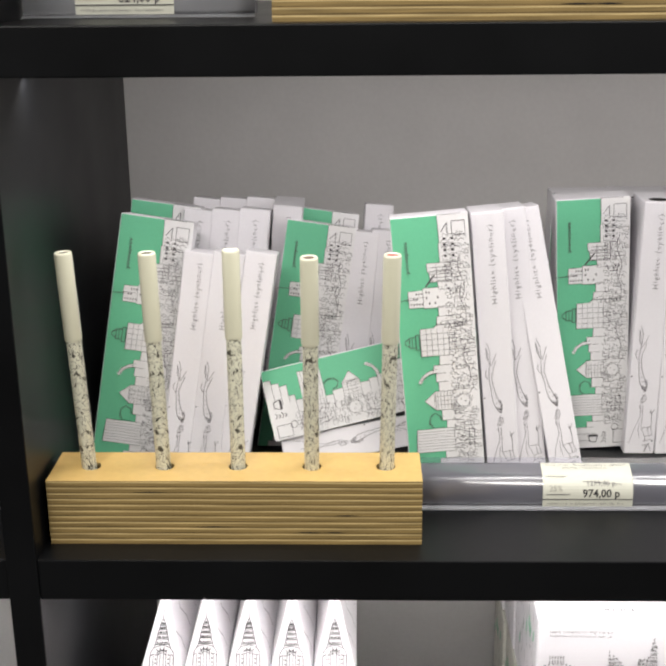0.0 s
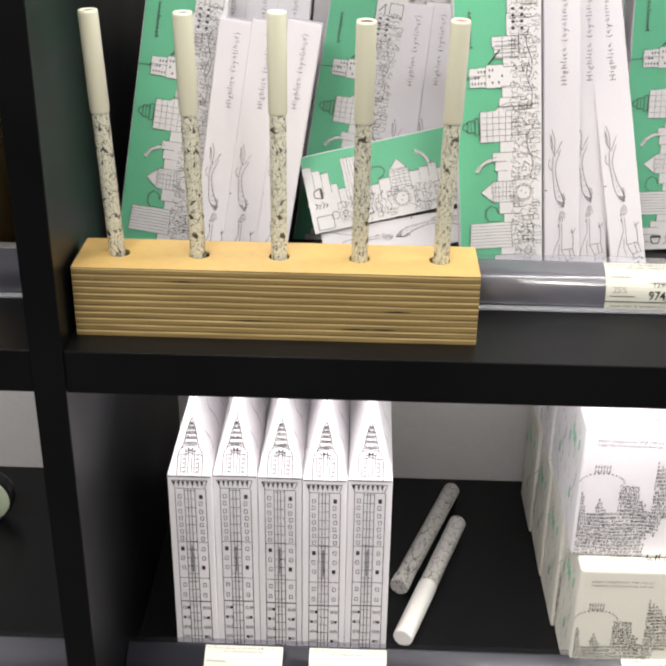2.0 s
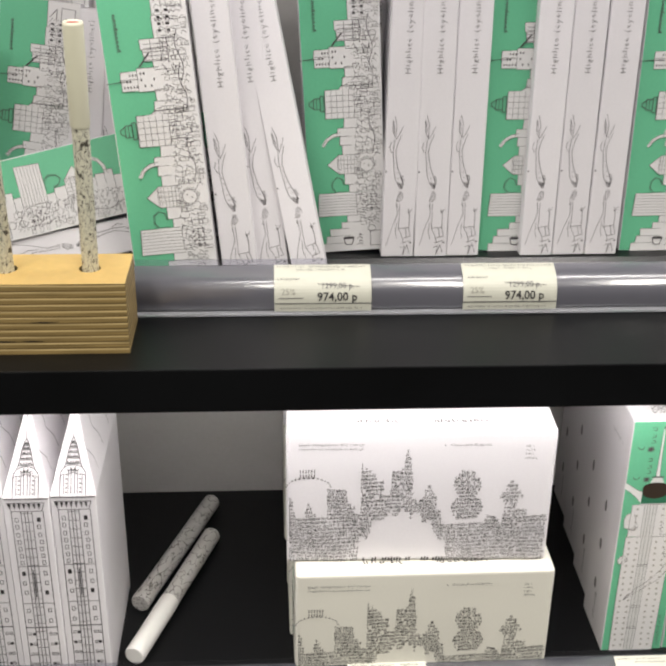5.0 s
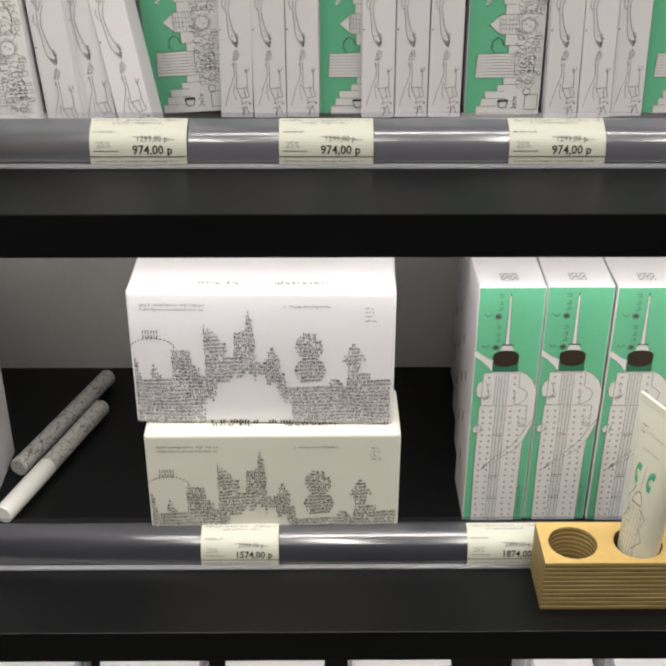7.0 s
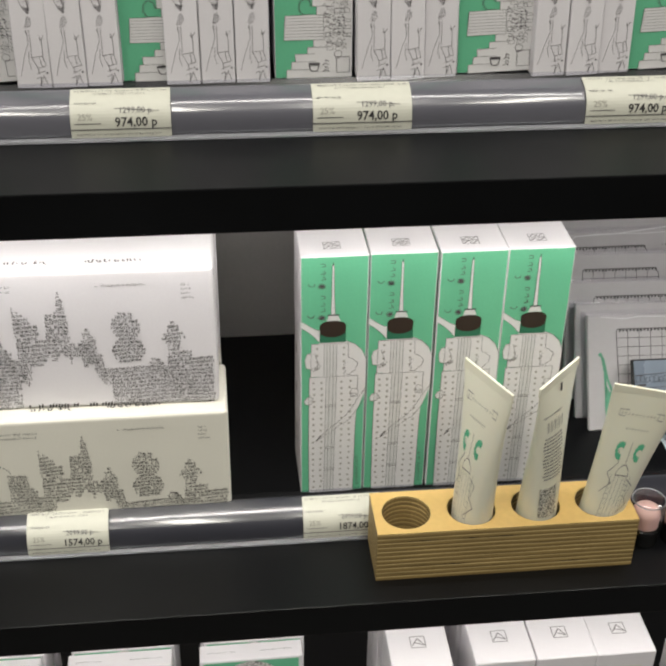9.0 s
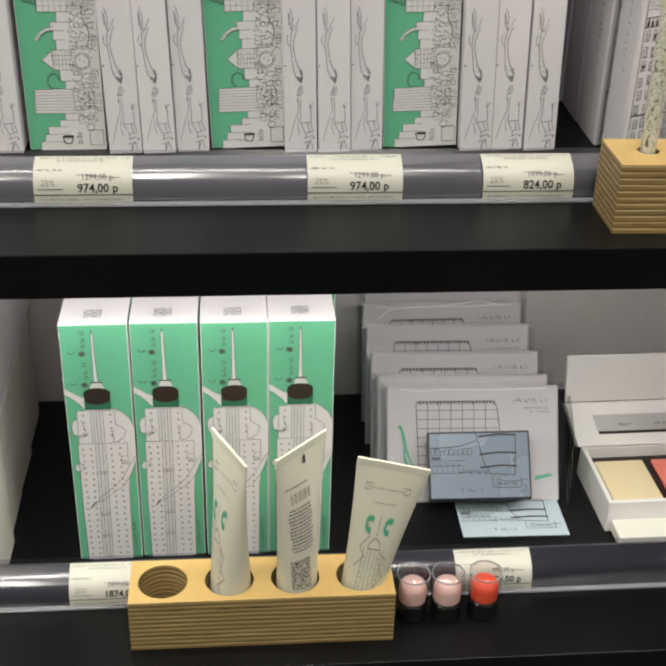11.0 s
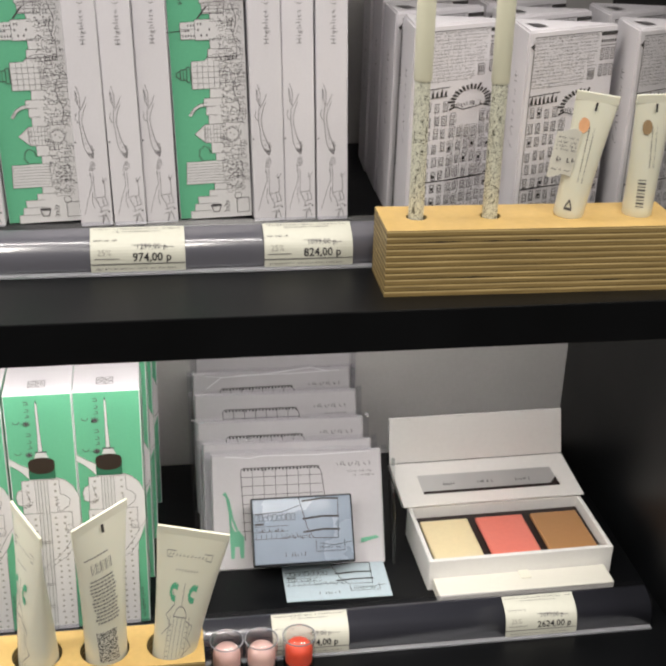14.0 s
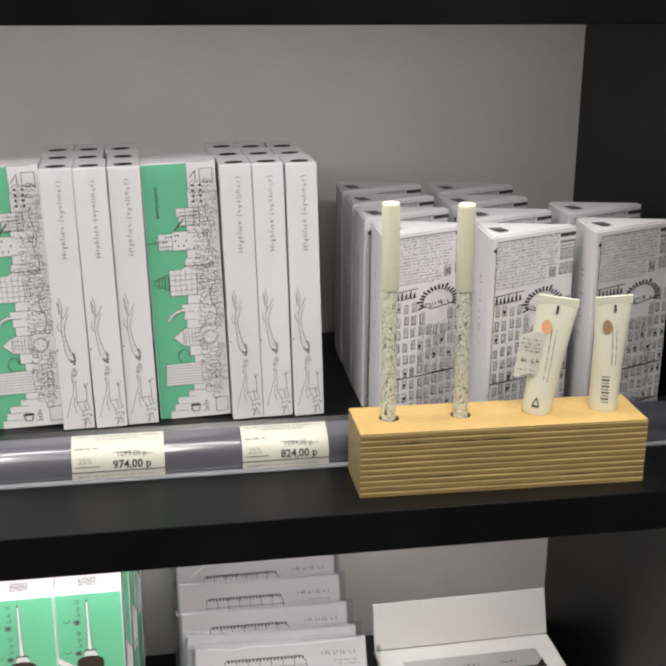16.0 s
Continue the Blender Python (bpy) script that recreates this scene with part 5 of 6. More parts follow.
def front_print(b, r, L, W):
    rng = random.Random(9)
    marks = strokes([(0.635, 0.865), (0.865, 0.865), (0.865, 0.905), (0.635, 0.905), (0.635, 0.865)], 0.0022)
    for k in range(11):
        marks += strokes([(0.65 + 0.018 * k, 0.878), (0.655 + 0.018 * k, 0.892)], 0.003)
    for k in range(8):
        marks += strokes([(0.695 + 0.015 * k, 0.79), (0.70 + 0.015 * k, 0.803)], 0.003)
    marks += strokes([(0.75, 0.72), (0.75, 0.58)], 0.003)
    marks += strokes([(0.71, 0.50), (0.72, 0.54), (0.74, 0.57), (0.76, 0.57), (0.78, 0.54), (0.79, 0.50), (0.71, 0.50)], 0.003)
    for u in (0.68, 0.71, 0.735, 0.765, 0.79, 0.82):
        marks += strokes([(u, 0.12), (0.75 + (u - 0.75) * 0.85, 0.50)], 0.0025)
    for k in range(9):
        marks += strokes([(0.685, 0.15 + 0.036 * k), (0.815, 0.15 + 0.036 * k)], 0.0016)
    marks += strokes([(0.69, 0.66), (0.71, 0.58), (0.66, 0.50), (0.70, 0.44), (0.64, 0.36)], 0.003)
    marks += strokes([(0.79, 0.48), (0.84, 0.44), (0.82, 0.36), (0.86, 0.30), (0.80, 0.24)], 0.003)
    on_tube(r, L, W, grey_ink, b, "tower_drawing", marks)
    on_tube(r, L, W, green_print, b, "green_letters", letter_c(0.700, 0.655, 0.024, 0.042, 0.019) + letter_c(0.805, 0.655, 0.024, 0.042, 0.019))


def back_print(b, r, L, W):
    marks = []
    for k in range(13):
        w = 0.0012 if k % 3 else 0.0028
        marks += strokes([(0.70 + 0.0105 * k, 0.755), (0.70 + 0.0105 * k, 0.815)], w * 2)
    rng = random.Random(6)
    for k in range(13):
        t = 0.72 - 0.021 * k
        s = 0.66 + rng.uniform(0, 0.02)
        while s < 0.83:
            e = s + rng.uniform(0.008, 0.025)
            marks += strokes([(s, t), (min(e, 0.84), t)], 0.0045)
            s = e + 0.006
    for k in range(9):
        marks += strokes([(0.66 + 0.018 * k, 0.850), (0.672 + 0.018 * k, 0.852)], 0.004)
    marks = [[(u - 0.055, v) for u, v in q] for q in marks]
    marks += letter_c(0.70, 0.13, 0.010, 0.016, 0.006) + letter_c(0.74, 0.13, 0.010, 0.016, 0.006)
    on_tube(r, L, W, grey_ink, b, "small_print", marks)
    on_tube(r, L, W, grey_code, b, "code_patch", [[(0.595 + 0.03 * k, 0.22), (0.625 + 0.03 * k, 0.22), (0.625 + 0.03 * k, 0.41), (0.595 + 0.03 * k, 0.41)] for k in range(5)])
    on_tube(r, L, W, ink, b, "seam_mark", [[(0.743, 0.955), (0.757, 0.955), (0.757, 1.0), (0.743, 1.0)]], lift=0.001)


TG = "tester tubes in the wooden stand"
TR, TL, TW = 0.0128, 0.1205, 0.0425


def tube_pose(x, y, z, tilt_x, tilt_y, turn):
    return Matrix.Translation((x, y, z)) @ Euler((radians(tilt_x), radians(tilt_y), 0)).to_matrix().to_4x4() @ pose(0, 0, 0, 0, 0, turn)


t1 = tube(tube_pose(0.5880, 0.0205, -0.2635, 2, 0.5, -63), TR, TL, TW, 0.006, "ivory soft tube with a grey tower drawing, seam up", TG)
front_print(t1, TR, TL, TW)
t2 = tube(tube_pose(0.6285, 0.0205, -0.2635, 2, 0.8, 44), TR, TL, TW, 0.006, "ivory soft tube showing its small print and code", TG)
back_print(t2, TR, TL, TW)
t3 = tube(tube_pose(0.6670, 0.0200, -0.2620, 4, 8.5, -8), TR, TL * 0.91, TW, 0.005, "ivory soft tube leaning, with green letters and a drawing", TG)
front_print(t3, TR, TL * 0.91, TW)

peach_dot = material("peach_dot", (0.72, 0.38, 0.20), 0.45, grain=0.1, grain_scale=500)
tan_dot = material("tan_dot", (0.32, 0.22, 0.12), 0.45, grain=0.1, grain_scale=500)
for (hx, hy), tilt, turn, ll, dot, lab in ((H_C[2], 7.0, -12, 0.0765, peach_dot, "small ivory tube with a peach colour dot, leaning"), (H_C[3], 0.5, 6, 0.0755, tan_dot, "small ivory tube with a tan colour dot")):
    base = M_C @ Vector((hx, hy, 0.0375))
    r, W = 0.0081, 0.0228
    L = ll - 0.014
    tb = tube(tube_pose(base.x, base.y, base.z, 2, tilt, turn), r, L, W, 0.0045, lab, "small tester tubes")
    on_tube(r, L, W, dot, tb, "colour_dot", [[(0.685 + 0.045 * math.cos(a), 0.80 + 0.065 * math.sin(a)) for a in [k * math.pi / 9 for k in range(18)]]], lift=0.0006)
    on_tube(r, L, W, ink, tb, "seam_mark", [[(0.742, 0.93), (0.758, 0.93), (0.758, 1.0), (0.742, 1.0)]], lift=0.0012)
    mk = []
    rng = random.Random(int(hx * 1000))
    for col in (0.735, 0.775):
        t = 0.32 if turn < 0 else 0.45
        while t < 0.80:
            mk += strokes([(col, t), (col, t + 0.015)], 0.011 if rng.random() < 0.7 else 0.004)
            t += 0.024
    if turn > 0:
        for k in range(9):
            mk += strokes([(0.64, 0.10 + 0.03 * k), (0.72, 0.10 + 0.03 * k)], 0.008 if k % 2 else 0.004)
    else:
        mk += strokes([(0.66, 0.08), (0.70, 0.16), (0.74, 0.08), (0.66, 0.08)], 0.012)
    on_tube(r, L, W, fine_ink, tb, "small_print", mk)
    if turn < 0:
        # curled paper flag stuck to the tube
        n, fw, z0, z1 = 10, 0.016, 0.022, 0.047
        bm = bmesh.new()
        rows = []
        for k in range(n + 1):
            a = math.pi * 0.75 * k / n
            x, y = -0.0050 - fw * k / n * 0.80, -0.0062 - 0.0020 * math.sin(a)
            rows.append([bm.verts.new((x, y + d, z + 0.0014 * math.sin(a * 2))) for d in (0.0, 0.0003) for z in (z0, z1)])
        for p, q in zip(rows, rows[1:]):
            for i, j in ((0, 1), (1, 3), (3, 2), (2, 0)):
                bm.faces.new((p[i], p[j], q[j], q[i]))
        bmesh.ops.recalc_face_normals(bm, faces=list(bm.faces))
        flag = part("paper_flag", bm, cream_card, tb, "curled paper flag with small print")
        fl = Art((-0.0175, -0.0088, -0.004), (1, 0, 0), (0, 0, 1), 0.0003)
        for v in (0.047, 0.0445, 0.0425, 0.0405, 0.0295):
            fl.scrawl(0.001, v, 0.010, 0.0013, rng, 0.00026)
        fl.scrawl(0.001, 0.0345, 0.010, 0.0030, rng, 0.0006)
        fl.put("flag_print", fine_ink, flag)

# three-sided cartons -------------------------------------------------------
FH = 0.1250
TRI = [(0, 0), (0.0620, 0.0255), (0.0020, 0.0400)]


def flatiron(m):
    b = empty("corner_carton", m, "white three-sided carton with a dense black facade drawing", "carton", "three-sided cartons")
    bm = prism(TRI, 0, FH)
    bmesh.ops.bevel(bm, geom=list(bm.edges), offset=0.0011, segments=2, affect="EDGES")
    part("box", bm, card, b)
    way = Vector((TRI[1][0], TRI[1][1], 0))
    W = way.length
    k = Art((0, 0, 0), way, (0, 0, 1), 0.0005)
    g = Art((0, 0, 0), way, (0, 0, 1), 0.0004)
    rng = random.Random(21)
    H = FH
    for r in range(15):
        g.scrawl(W * 0.07, H * (0.955 - 0.0155 * r), W * (0.70 if r < 10 else 0.58), 0.0014, rng, 0.00024)
    k.rect(W * 0.06, H * 0.968, W * 0.80, H * 0.971)
    k.outline(W * 0.69, H * 0.755, W * 0.76, H * 0.805, 0.0003)
    for j in range(3):
        k.rect(W * (0.70 + 0.020 * j), H * 0.763, W * (0.709 + 0.020 * j), H * 0.797)
    # tall wing beside the small print: cornice, dots, narrow windows
    k.rect(W * 0.80, H * 0.950, W * 0.985, H * 0.968)
    for j in range(7):
        k.disc(W * (0.815 + 0.026 * j), H * 0.925, 0.0006, 0.0010, 8)
    k.line(W * 0.80, H * 0.905, W * 0.985, H * 0.905, 0.0004)
    for r in range(2):
        for c in range(3):
            u, z = W * (0.815 + 0.060 * c), H * (0.84 - 0.075 * r)
            k.outline(u, z, u + W * 0.036, z + H * 0.052, 0.0004)
            k.line(u + W * 0.018, z, u + W * 0.018, z + H * 0.052, 0.0003)
    k.line(W * 0.055, H * 0.01, W * 0.060, H * 0.95, 0.0004)
    k.poly([(W * 0.02, H * 0.93), (W * 0.06, H * 0.945), (W * 0.06, H * 0.915)])

    def clear(u, z):
        return math.hypot((u - 0.63) / 0.23, (z - 0.640) / 0.100) < 1

    # roof line of the facade, with small dark statues
    k.path([(W * 0.06, H * 0.705), (W * 0.40, H * 0.712)], 0.0005)
    k.path([(W * 0.06, H * 0.665), (W * 0.38, H * 0.670)], 0.0004)
    for j in range(7):
        u = W * (0.075 + 0.045 * j)
        k.poly([(u, H * 0.668), (u + W * 0.028, H * 0.668), (u + W * rng.uniform(0.012, 0.026), H * rng.uniform(0.695, 0.715)), (u + W * 0.004, H * 0.690)])
    # rows of windows; the middle bay is drawn finer
    cols = 11
    for r in range(10):
        z = 0.605 - 0.0655 * r
        if r in (6, 9):
            k.path([(W * 0.06, H * (z + 0.055)), (W * 0.5, H * (z + 0.049)), (W * 0.98, H * (z + 0.050))], 0.0006)
            k.path([(W * 0.06, H * (z + 0.050)), (W * 0.5, H * (z + 0.051)), (W * 0.98, H * (z + 0.059))], 0.00022)
        for c in range(cols):
            u = 0.085 + 0.0835 * c + rng.uniform(-0.006, 0.006)
            zz = z + rng.uniform(-0.005, 0.005)
            if clear(u + 0.03, zz + 0.02):
                continue
            x, y, ww, hh = W * u, H * zz, W * rng.uniform(0.038, 0.050), H * rng.uniform(0.034, 0.042)
            k.outline(x, y, x + ww, y + hh, rng.uniform(0.00024, 0.00034))
            k.outline(x + ww * 0.22, y + hh * 0.16, x + ww * 0.78, y + hh * 0.82, 0.0002)
            q = rng.random()
            if q < 0.16:
                k.rect(x + ww * 0.2, y + hh * 0.14, x + ww * 0.8, y + hh * 0.55)
            elif q < 0.55:
                k.line(x + ww * 0.22, y + hh * 0.5, x + ww * 0.78, y + hh * 0.5, 0.00022)
            else:
                k.line(x + ww * 0.5, y + hh * 0.16, x + ww * 0.5, y + hh * 0.82, 0.00022)
            k.line(x - W * 0.006, y - 0.0006, x + ww + W * 0.006, y - 0.0006, 0.0003)
            if 4 <= c <= 8:
                k.path([(x + ww + W * 0.012, y - H * 0.02), (x + ww + W * 0.020, y + H * 0.02), (x + ww + W * 0.010, y + H * 0.055)], 0.00022)
                k.line(x, y + hh + H * 0.008, x + ww, y + hh + H * 0.012, 0.00022)
    # burst round the sign over the entrance, and its marks
    cx, cz, ru, rv = W * 0.63, H * 0.630, W * 0.165, H * 0.060
    for j in range(19):
        t = math.pi * (-0.10 + 1.20 * j / 18)
        r1 = rng.uniform(1.28, 1.55)
        k.poly([(cx + ru * math.cos(t - 0.09), cz + rv * math.sin(t - 0.09)), (cx + ru * r1 * math.cos(t - 0.06), cz + rv * r1 * math.sin(t - 0.06)), (cx + ru * r1 * math.cos(t + 0.05), cz + rv * r1 * math.sin(t + 0.05)), (cx + ru * math.cos(t + 0.03), cz + rv * math.sin(t + 0.03))])
    k.scrawl(W * 0.48, H * 0.612, W * 0.30, 0.0032, rng, 0.0005)
    k.path([(W * 0.44, H * 0.620), (W * 0.56, H * 0.598), (W * 0.82, H * 0.615)], 0.0005)
    g.put("small_print", grey_ink, b)
    k.put("facade_drawing", sky_ink, b)
    left = Vector((TRI[0][0] - TRI[2][0], TRI[0][1] - TRI[2][1], 0))
    s = Art((TRI[2][0], TRI[2][1], 0), left, (0, 0, 1), 0.0005)
    s.scrawl(0.020, H * 0.45, H * 0.35, 0.006, rng, 0.0005, up=True)
    s.put("side_marks", grey_ink, b)
    t = Art((0, 0, FH), (1, 0, 0), (0, 1, 0), 0.0005)
    t.poly([(0.004, 0.021), (0.012, 0.0215), (0.0150, 0.0125), (0.0075, 0.0095)])
    t.put("top_label", fine_ink, b)
    return b


flat0 = flatiron(pose(0.8150, 0.0840, 0))
spots = [(0.8135, 0.1270, 1.5), (0.8140, 0.1700, 0), (0.8150, 0.2130, -1), (0.8765, 0.0700, 0), (0.8780, 0.1140, 1), (0.8770, 0.1570, 1.5), (0.8800, 0.2010, 0), (0.9430, 0.0760, -1), (0.9440, 0.1240, 1)]
for fx, fy, fr in spots:
    copy_thing(flat0, pose(fx, fy, 0, 0, 0, fr))

# sealed sachets ------------------------------------------------------------
film = see_through("clear_film", (0.93, 0.93, 0.95), 0.22, 0.03, 0.12)
# near-white colour for the highlights painted on the film
glint_white = material("film_glint_white", (0.85, 0.85, 0.87), 0.15, coat=0.5)
sachet_card = material("lilac_white_card", (0.60, 0.58, 0.60), 0.35, grain=0.02, stain=0.05, coat=0.5)
dino_green = material("pale_green_print", (0.16, 0.46, 0.30), 0.45)


def sachet(m, h, crease):
    w = 0.1265
    s = lone("sachet", block(0, w, 0, 0.0042, 0, h, 0.001, 1), sachet_card, m, "lilac-white face mask sachet in clear film, with ink drawings", "sachet", "face mask sachets")
    rng = random.Random(3)
    k = Art((0, 0, 0), (1, 0, 0), (0, 0, 1), 0.0004)
    x0, x1, z1 = w * 0.17, w * 0.64, h * 0.87
    k.path([(x0 + 0.002, h * 0.25), (x0, z1 - 0.002), (x0 + 0.0015, z1), (x1 - 0.003, z1), (x1, z1 - 0.004), (x1 + 0.004, h * 0.42)], 0.0006)
    for j in range(22):
        k.rect(x0 + 0.002 + j * 0.0026, z1 - 0.0022 + rng.uniform(0, 0.0006), x0 + 0.0035 + j * 0.0026, z1)
    for j in range(1, 7):
        k.line(x0 + (x1 - x0) * j / 7, h * 0.28, x0 + (x1 - x0) * j / 7, z1, 0.0004)
    for j in range(1, 8):
        k.line(x0, h * 0.25 + (z1 - h * 0.25) * j / 8, x1 + 0.001, h * 0.25 + (z1 - h * 0.25) * j / 8, 0.0004)
    k.scrawl(w * 0.74, h * 0.855, w * 0.20, 0.0034, rng, 0.0005)
    k.scrawl(w * 0.80, h * 0.80, w * 0.15, 0.0016, rng, 0.0003)
    k.scrawl(w * 0.83, h * 0.765, w * 0.12, 0.0016, rng, 0.0003)
    k.put("ink_drawing", fine_ink, s)
    d = Art((0, 0, 0), (1, 0, 0), (0, 0, 1), 0.0005)
    for nk in ([(0.065, 0.66), (0.085, 0.63), (0.10, 0.50), (0.105, 0.30)], [(0.075, 0.67), (0.095, 0.60), (0.115, 0.44), (0.14, 0.34)]):
        d.path([(w * u, h * v) for u, v in nk], 0.0016)
    d.poly([(w * 0.10, h * 0.10), (w * 0.12, h * 0.10), (w * 0.125, h * 0.20), (w * 0.15, h * 0.20), (w * 0.155, h * 0.10), (w * 0.175, h * 0.10), (w * 0.18, h * 0.28), (w * 0.15, h * 0.34), (w * 0.125, h * 0.33), (w * 0.105, h * 0.40), (w * 0.100, h * 0.40), (w * 0.098, h * 0.25)])
    d.poly([(w * 0.86, h * 0.18), (w * 0.97, h * 0.22), (w * 0.95, h * 0.24), (w * 0.86, h * 0.22)])
    d.put("green_drawing", dino_green, s)
    # crinkled clear film that stands over the upper and lower edges
    bm = bmesh.new()
    n = 26
    a = [bm.verts.new((-0.0045 + (w + 0.009) * i / n, -0.0004, h - 0.0012)) for i in range(n + 1)]
    b2 = [bm.verts.new((-0.0045 + (w + 0.009) * i / n, 0.0008 + rng.uniform(-0.0008, 0.0008), h + 0.0028 + rng.uniform(-0.0007, 0.0007))) for i in range(n + 1)]
    c = [bm.verts.new((v.co.x, v.co.y + 0.0005, v.co.z)) for v in b2]
    for i in range(n):
        bm.faces.new((a[i], a[i + 1], b2[i + 1], b2[i]))
        bm.faces.new((b2[i], b2[i + 1], c[i + 1], c[i]))
    part("film_edge", bm, film, s, "clear crinkled film edge")
    for u in (-0.0045, w + 0.0005):
        part("film_side", block(u, u + 0.004, 0.0006, 0.0010, 0.002, h + 0.002), film, s, "clear film edge")
    # glints along the film's creases, painted as flat near-white strips
    z = h - rng.uniform(0.002, 0.006)
    x = w * rng.uniform(0.05, 0.25)
    for q in range(crease):
        cr = Art((0, 0, 0), (1, 0, 0), (0, 0, 1), 0.0009)
        cr.path([(x, z - 0.009), (x + 0.012, z - 0.0005), (x + 0.045, z + 0.0005), (x + 0.083, z + 0.0045), (x + 0.098, z + 0.0005)] if q else [(w * 0.08, h - 0.0020), (w * 0.22, h - 0.0036), (w * 0.30, h - 0.0022), (w * 0.62, h - 0.0030), (w * 0.93, h - 0.0018)], 0.0009 if q else 0.0006)
        cr.put("film_crease", glint_white, s, "painted white glint along a film crease")
    return s


for sx, sy, h, tilt, turn in ((0.7015, 0.137, 0.0845, 30, -1.5), (0.6960, 0.153, 0.0850, 27, -2.0), (0.6940, 0.177, 0.0895, 22, -1.0), (0.6935, 0.212, 0.0945, 17, -1.0), (0.6940, 0.243, 0.0980, 13, 0.5), (0.6970, 0.268, 0.1020, 8, 0)):
    sachet(Matrix.Translation((sx, sy, ZB + 0.0005)) @ Euler((radians(-tilt), 0, radians(turn))).to_matrix().to_4x4(), h, {30: 1, 13: 2}.get(tilt, 0))

# small mirror card leaning on the sachets, and its twin lying flat
blue_gloss = material("blue_mirror_card", (0.20, 0.245, 0.31), 0.26, metal=0.15, stain=0.15, coat=0.25)
blue_card = material("pale_blue_card", (0.50, 0.60, 0.66), 0.4, grain=0.04, stain=0.06)
black_rim = material("black_rim", (0.012, 0.012, 0.014), 0.3)


def blue_art(w, h, lift):
    rng = random.Random(17)
    k = Art((0, 0, 0), (1, 0, 0), (0, 0, 1), lift)
    for v in (0.92, 0.66, 0.47):
        k.path([(w * 0.50, h * v), (w * 0.70, h * (v + 0.03)), (w * 0.86, h * (v + 0.015))], 0.0013)
    k.path([(w * 0.47, h * 0.98), (w * 0.54, h * 0.55), (w * 0.60, h * 0.38), (w * 0.84, h * 0.36), (w * 0.86, h * 0.95)], 0.0005)
    for v in (0.58, 0.50, 0.40):
        k.line(w * 0.02, h * v, w * 0.36, h * v, 0.0004)
    k.scrawl(w * 0.05, h * 0.50, w * 0.25, 0.0028, rng, 0.0005)
    k.scrawl(w * 0.30, h * 0.38, w * 0.26, 0.0030, rng, 0.0005)
    k.scrawl(w * 0.32, h * 0.12, w * 0.20, 0.0036, rng, 0.0005)
    k.path([(w * 0.62, h * 0.34), (w * 0.62, h * 0.18), (w * 0.90, h * 0.18), (w * 0.90, h * 0.34)], 0.0004)
    k.rect(w * 0.03, h * 0.60, w * 0.12, h * 0.63)
    for q in range(9):
        k.outline(w * (0.03 + 0.045 * q), h * 0.66, w * (0.065 + 0.045 * q), h * (0.72 + 0.04 * rng.random()), 0.0003)
        k.line(w * (0.04 + 0.05 * q), h * 0.40, w * (0.04 + 0.05 * q), h * 0.47, 0.0003)
    k.path([(w * 0.02, h * 0.76), (w * 0.30, h * 0.78), (w * 0.47, h * 0.86)], 0.0005)
    k.path([(w * 0.66, h * 0.30), (w * 0.80, h * 0.26), (w * 0.97, h * 0.30)], 0.0004)
    k.scrawl(w * 0.66, h * 0.22, w * 0.20, 0.0022, rng, 0.0003)
    return k


MW, MH = 0.0735, 0.0490
mc = empty("mirror_compact", Matrix.Translation((0.7285, 0.1180, ZB + 0.0155)) @ Euler((radians(-38), radians(-1), radians(-2))).to_matrix().to_4x4(), "black-rimmed bluish mirror compact leaning on the sachets", "compact")
part("case", block(0, MW, 0, 0.0050, 0, MH, 0.0014, 2), black_rim, mc)
part("mirror", block(0.0012, MW - 0.0012, -0.0008, 0.001, 0.0016, MH - 0.0012, 0.0004, 1), blue_gloss, mc, "bluish mirror face")
ka = blue_art(MW, MH, 0.0012)
ka.put("ink_drawing", ink, mc)
fc = lone("card", block(0, 0.0755, -0.0006, 0, 0, 0.0500, 0), blue_card, Matrix.Translation((0.7500, 0.0960, ZB + 0.0003)) @ Euler((radians(-90), 0, radians(-1))).to_matrix().to_4x4(), "pale blue printed card lying on the black shelf", "card")
kb = blue_art(0.0755, 0.042, 0.0010)
kb.put("ink_drawing", ink, fc)

# open palette -------------------------------------------------------------
pal_white = material("palette_board", (0.78, 0.77, 0.75), 0.45, grain=0.02, stain=0.03)
pal_dark = material("palette_dark_tray", (0.018, 0.010, 0.009), 0.4)
mirror = material("silver_strip", (0.50, 0.50, 0.50), 0.35, metal=0.3, stain=0.15)
P = empty("palette", Matrix.Translation((0.8470, 0.0975, ZB)) @ pose(0, 0, 0, 0, 0, 1.0), "open white cream palette with cream, coral and tan pans", "palette")
PW, PD, PH = 0.1380, 0.0695, 0.0255
PX = 0.0045     # the tray sits a little aside under its lid
bm = bmesh.new()
for q in ((0, PW, 0, 0.0032, 0, PH), (0, PW, PD - 0.0032, PD, 0, PH), (0, 0.0032, 0.0032, PD - 0.0032, 0, PH), (PW - 0.0032, PW, 0.0032, PD - 0.0032, 0, PH), (0.0032, PW - 0.0032, 0.0032, PD - 0.0032, 0, 0.004)):
    block(q[0] + PX, q[1] + PX, *q[2:], 0.0005, 1, bm)
part("tray", bm, pal_white, P)
part("insert", block(PX + 0.0034, PX + PW - 0.0034, 0.0034, PD - 0.0034, 0.0045, 0.0165, 0.0004, 1), pal_dark, P, "dark insert that holds the pans")
